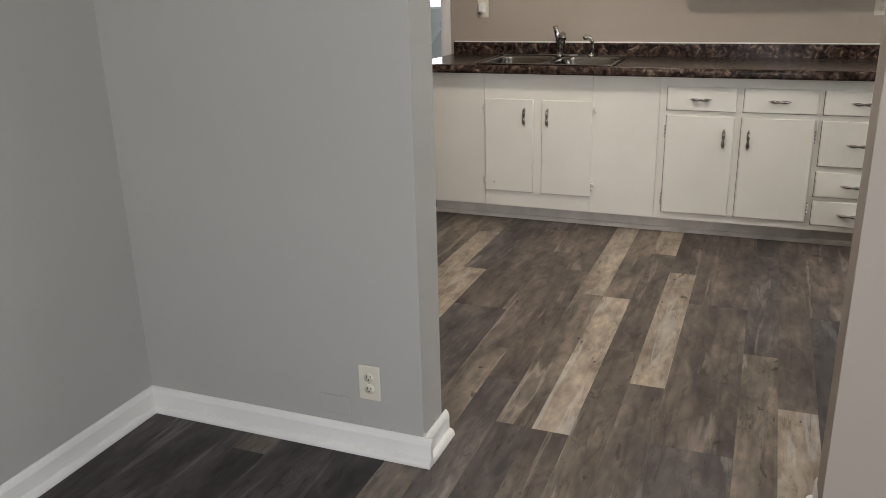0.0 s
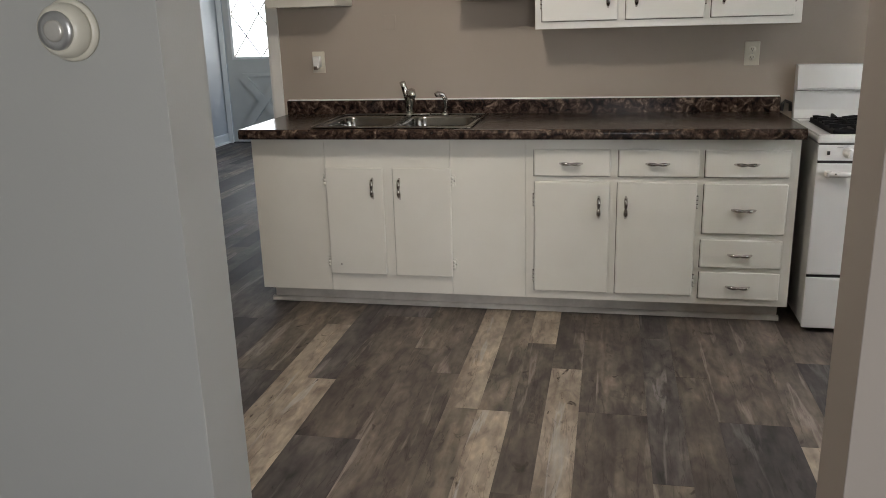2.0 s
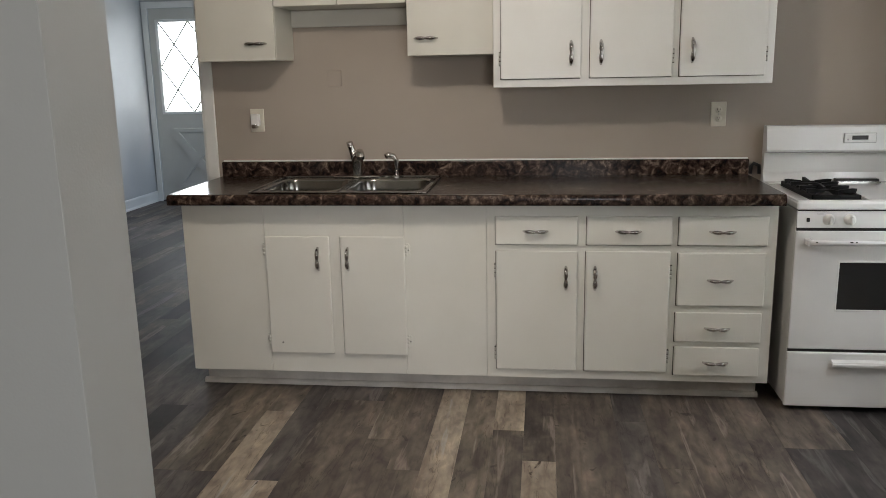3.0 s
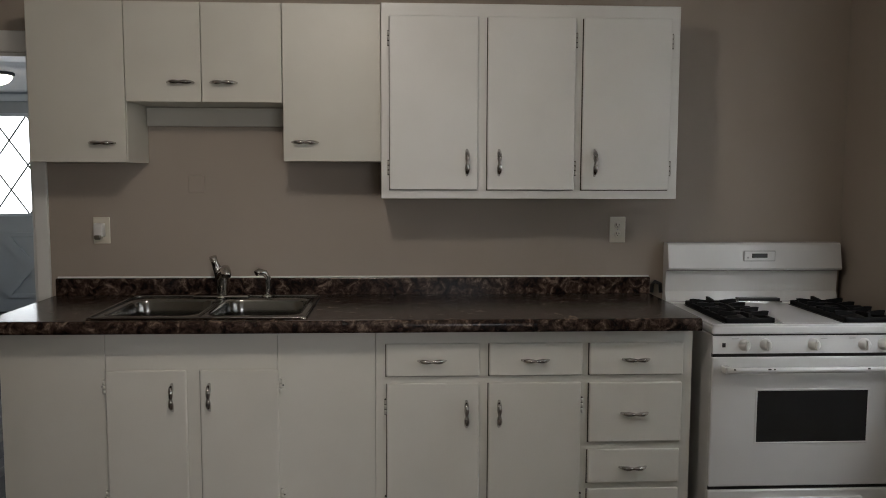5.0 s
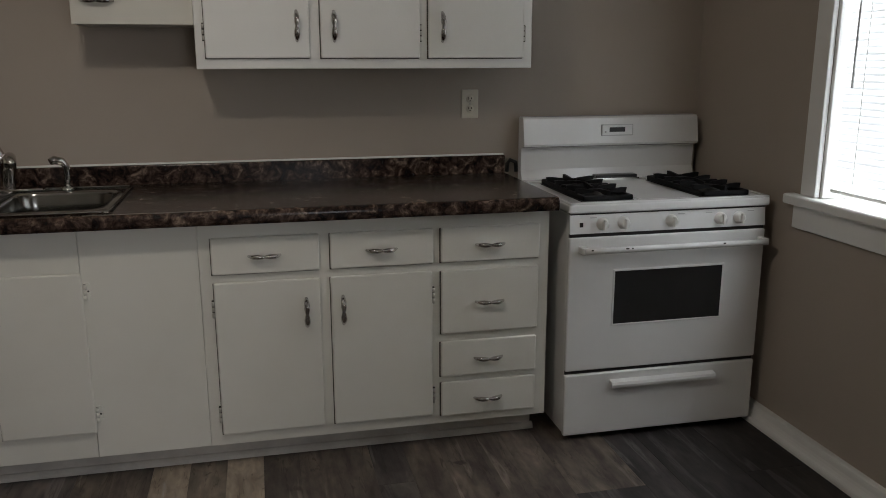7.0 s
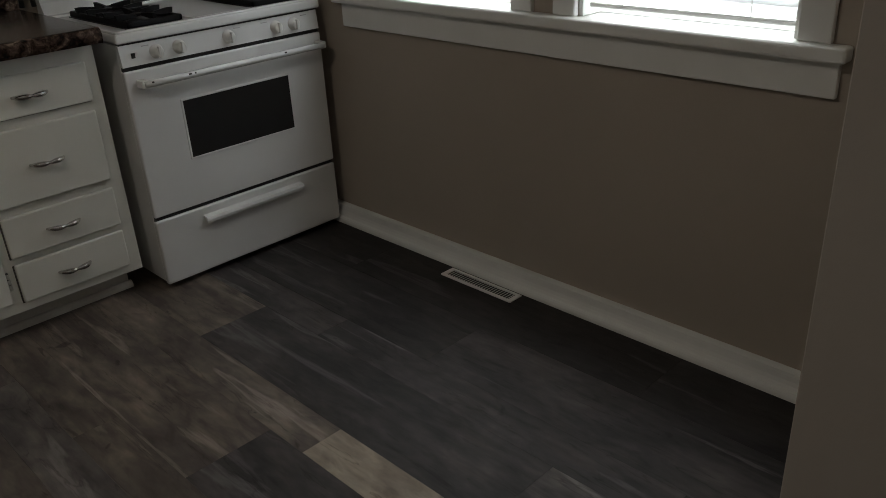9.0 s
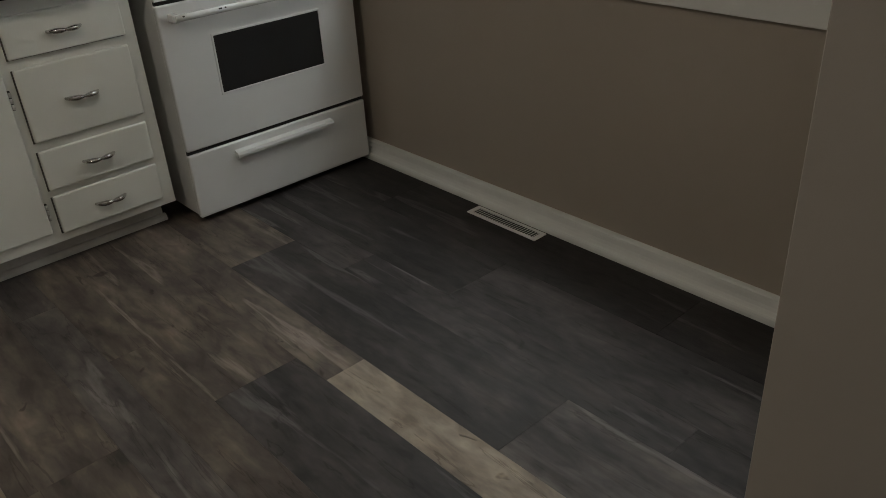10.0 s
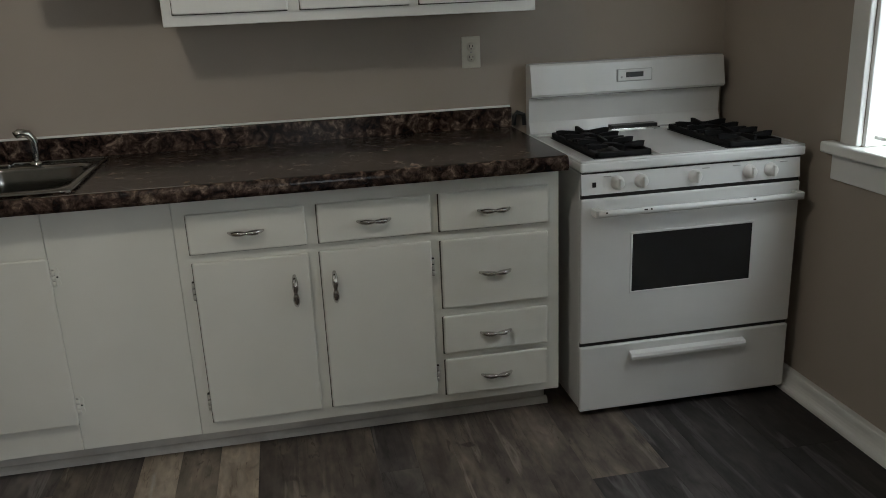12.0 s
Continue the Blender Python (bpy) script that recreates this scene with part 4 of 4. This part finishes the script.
tx, tz = -0.946, 1.428
th = thing("thermostat", (tx, PS, tz), "round cream thermostat with a silver dial", "thermostat")
part("base_ring", lathe([(0.001, 0), (0.050, 0), (0.050, 0.007), (0.046, 0.011), (0.001, 0.011)], (tx, PS, tz), "-y", 40), IVORY, th)
part("body", lathe([(0.043, 0.009), (0.044, 0.020), (0.041, 0.033), (0.034, 0.041), (0.001, 0.042)], (tx, PS, tz), "-y", 40), IVORY, th)
part("dial_ring", lathe([(0.019, 0.040), (0.031, 0.041), (0.030, 0.046), (0.021, 0.047)], (tx, PS, tz), "-y", 40), DIAL, th)
part("dial_cap", lathe([(0.001, 0.040), (0.018, 0.041), (0.017, 0.050), (0.013, 0.052), (0.001, 0.052)], (tx, PS, tz), "-y", 32), HINGE, th)

vent = thing("floor_register", (1.545, 3.776, 0), "white metal floor register by the baseboard", "floor vent")
v0, v1, va, vb = 1.507, 1.569, 3.614, 3.938
bm = bmesh.new()
for a in ((v0, v0 + 0.013, va, vb), (v1 - 0.010, v1, va, vb), (v0 + 0.013, v1 - 0.010, va, va + 0.018), (v0 + 0.013, v1 - 0.010, vb - 0.018, vb)):
    box(bm, a[0], a[1], a[2], a[3], 0.0005, 0.006, bevel=0.002)
part("frame", bm, TRIM, vent)
part("backing", boxed(v0 + 0.01, v1 - 0.01, va + 0.01, vb - 0.01, 0.0003, 0.0015), BLACK, vent)
for i in range(24):
    y = va + 0.026 + i * (vb - va - 0.052) / 23
    part("slat", boxed(v0 + 0.012, v1 - 0.009, y - 0.0013, y + 0.0013, 0.001, 0.0022), TRIM, vent)

box_ = thing("electrical_panel", (HX0, 8.9, 1.3), "grey steel electrical panel on the hall wall", "electrical panel")
part("frame", boxed(HX0, HX0 + 0.022, 8.62, 9.02, 1.20, 1.86, bevel=0.004), PANEL, box_)
pd = part("panel_door", boxed(HX0 + 0.022, HX0 + 0.030, 8.67, 8.97, 1.26, 1.80, bevel=0.003), PANEL, box_)
part("latch", boxed(HX0 + 0.03, HX0 + 0.04, 8.93, 8.96, 1.50, 1.57, bevel=0.003), BLACK, pd)


def ceiling_light(x, y, z, name="ceiling_light", bulb=BULB):
    c = thing(name, (x, y, z), "round flush ceiling light with a frosted glass bowl", "ceiling light")
    part("canopy", lathe([(0.001, 0), (0.165, 0), (0.170, -0.018), (0.155, -0.026), (0.001, -0.026)], (x, y, z), "z", 36), GAP, c, "dark bronze rim")
    part("bowl", lathe([(0.152, -0.026), (0.145, -0.05), (0.115, -0.082), (0.06, -0.103), (0.012, -0.108), (0.001, -0.108)], (x, y, z), "z", 36), bulb, c, "glowing frosted glass bowl")
    part("finial", lathe([(0.010, -0.106), (0.011, -0.115), (0.004, -0.122), (0.001, -0.122)], (x, y, z), "z", 12), DIAL, c)


ceiling_light(-3.70, 8.6, HC)
ceiling_light(-0.66, 3.35, CH)
o = outlet(0, 0, 0, "small ivory outlet low on the hall wall")
o.matrix_basis = pose(HX0, 8.95, 0.38, 0, 0, 90)

solid("nail_hole", lathe([(0.0035, 0), (0.003, 0.001), (0.001, 0.001)], (0.585, PS, 0.212), "-y", 8), BLACK, "small dark nail hole in the partition wall", "nail hole", "thing")

# ---- floor planks ----
PW, PL, PX = 0.125, 1.22, -0.16
CUT = {0: 3.67, 1: 3.67, 2: 3.215, 3: 2.81, 4: 3.66, 5: 3.66, 6: 3.52, 7: 4.235, 8: 4.235, 9: 3.95, 10: 3.585, 11: 3.585, 12: 3.02, 13: 3.02,
       -1: 4.05, -2: 3.09, -3: 3.635, -4: 3.64, -5: 3.94, -6: 2.97, -7: 3.35, -8: 3.35, -9: 3.82, -10: 3.21, -11: 3.87, -12: 3.87}
# tone of the plank that begins at or just below a given y in a column; right columns also carry the dimmer light
TONE = {(-1, 2.83): "light", (-2, 4.31): "light", (-2, 3.09): "taupe", (-2, 1.87): "tan", (-3, 2.415): "light", (-4, 2.42): "tan", (-4, 3.64): "light", (-3, 3.635): "tan",
        (2, 1.995): "tan", (3, 1.59): "light", (6, 2.3): "light", (-6, 1.75): "tan", (-9, 2.6): "light", (-10, 3.21): "light", (-10, 1.99): "tan",
        (-9, 3.82): "grey", (-8, 3.35): "taupe", (-7, 3.35): "taupe", (-5, 3.94): "taupe", (-6, 2.97): "taupe", (-5, 2.72): "taupe", (-11, 3.87): "tan", (-12, 3.87): "tan",
        (-11, 2.65): "grey", (-12, 2.65): "grey", (0, 2.45): "taupe", (1, 2.45): "tan", (0, 3.67): "taupe", (1, 3.67): "grey", (2, 3.215): "grey", (3, 2.81): "taupe", (3, 4.03): "taupe",
        (2, 4.435): "grey", (4, 3.66): "taupe", (5, 3.66): "taupe", (4, 2.44): "dim_slate", (5, 2.44): "taupe", (6, 3.52): "taupe", (7, 3.015): "dim_slate", (8, 3.015): "dim_slate", (7, 4.235): "taupe", (8, 4.235): "taupe",
        (9, 3.95): "dim_slate", (9, 2.73): "dim_slate", (10, 3.585): "dark", (11, 3.585): "dark", (10, 2.365): "dim_slate", (11, 2.365): "dim_slate", (12, 3.02): "dark", (13, 3.02): "dark", (12, 1.8): "dark", (13, 1.8): "dark", (12, 4.24): "dark", (13, 4.24): "dark",
        (-3, 1.195): "taupe", (-4, 1.2): "grey", (-1, 1.61): "taupe"}
floor_ob = bpy.data.objects["floor"]
PLACE["floor"] = floor_ob.location.copy()
MESHES = {}


def plank_mesh(x0, x1, y0, y1, tone):
    key = (round(x1 - x0, 4), round(y1 - y0, 4), tone)
    if key not in MESHES:
        w, l, c, t = (x1 - x0) / 2 - 0.0002, (y1 - y0) / 2 - 0.0002, 0.0005, 0.006
        bm = bmesh.new()
        low = [bm.verts.new((sx * w, sy * l, -t)) for sx, sy in ((-1, -1), (1, -1), (1, 1), (-1, 1))]
        mid = [bm.verts.new((sx * w, sy * l, -c)) for sx, sy in ((-1, -1), (1, -1), (1, 1), (-1, 1))]
        top_ = [bm.verts.new((sx * (w - c), sy * (l - c), 0)) for sx, sy in ((-1, -1), (1, -1), (1, 1), (-1, 1))]
        for a, b in ((low, mid), (mid, top_)):
            for k in range(4):
                bm.faces.new((a[k], a[(k + 1) % 4], b[(k + 1) % 4], b[k]))
        bm.faces.new(top_)
        me = bpy.data.meshes.new("plank")
        bm.to_mesh(me)
        bm.free()
        me.materials.append(VINYL[tone])
        MESHES[key] = me
    return MESHES[key]


WIDE = {0, 4, 7, 10, 12, -8, -12, 14, 16, 18, 20}
rng = random.Random(11)
skip = -99
for c in range(-13, 22):
    if c == skip:
        continue
    x0 = PX + c * PW
    x1 = x0 + PW
    if c in WIDE:
        x1, skip = x0 + 2 * PW, c + 1
    start = CUT.get(c, 3.0 + rng.random() * PL)
    n = -5
    while start + n * PL < HY0:
        lo = start + n * PL
        y0, y1 = max(lo, -0.9), min(lo + PL, HY0 if x0 < WX else PN)
        n += 1
        pick = rng.choice(("taupe", "grey", "taupe", "grey", "tan"))
        if y1 - y0 < 0.04:
            continue
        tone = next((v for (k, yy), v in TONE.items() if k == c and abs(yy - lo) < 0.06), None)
        # columns past 8 go darker, painting in the floor's dim right side
        tone = tone or ("dim_slate" if lo + PL < 2.95 and c < -6 else "dim_slate" if c > 8 and pick == "grey" else pick)
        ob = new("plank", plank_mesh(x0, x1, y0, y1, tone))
        ob.parent = floor_ob
        ob.location = Vector(((x0 + x1) / 2, (y0 + y1) / 2, 0)) - PLACE["floor"]

# the rest of the floor, behind the camera and in the hall
for tone in ("taupe", "grey", "dark"):
    bm = bmesh.new()
    r2 = random.Random(5)
    for c in range(-38, 23):
        x0 = PX + c * PW
        y = DY - r2.random()
        while y < HY1:
            y1 = y + PL
            pick = r2.choice(("taupe", "grey", "dark", "grey"))
            inner = c >= -13 and c < 22
            if inner:
                spans = ((DY, -0.9), (HY0, HY1)) if x0 < HX1 else ((DY, -0.9),)
            elif c < 0:
                spans = ((PN - 0.1 if x0 > KX - 0.1 else HY0, HY1),)
            else:
                spans = ((DY, PN),)
            for a, b in spans:
                ya, yb = max(y, a), min(y1, b)
                if pick == tone and yb - ya > 0.03:
                    w = [bm.verts.new((px, py, 0.0)) for px, py in ((x0 + 0.0006, ya + 0.0006), (x0 + PW - 0.0006, ya + 0.0006), (x0 + PW - 0.0006, yb - 0.0006), (x0 + 0.0006, yb - 0.0006))]
                    v = [bm.verts.new((q.co.x, q.co.y, -0.006)) for q in w]
                    bm.faces.new(w)
                    for k in range(4):
                        bm.faces.new((w[k], w[(k + 1) % 4], v[(k + 1) % 4], v[k]))
            y = y1
    bmesh.ops.recalc_face_normals(bm, faces=bm.faces)
    tagged(part("far_planks", bm, VINYL[tone], floor_ob), kind="stuff")
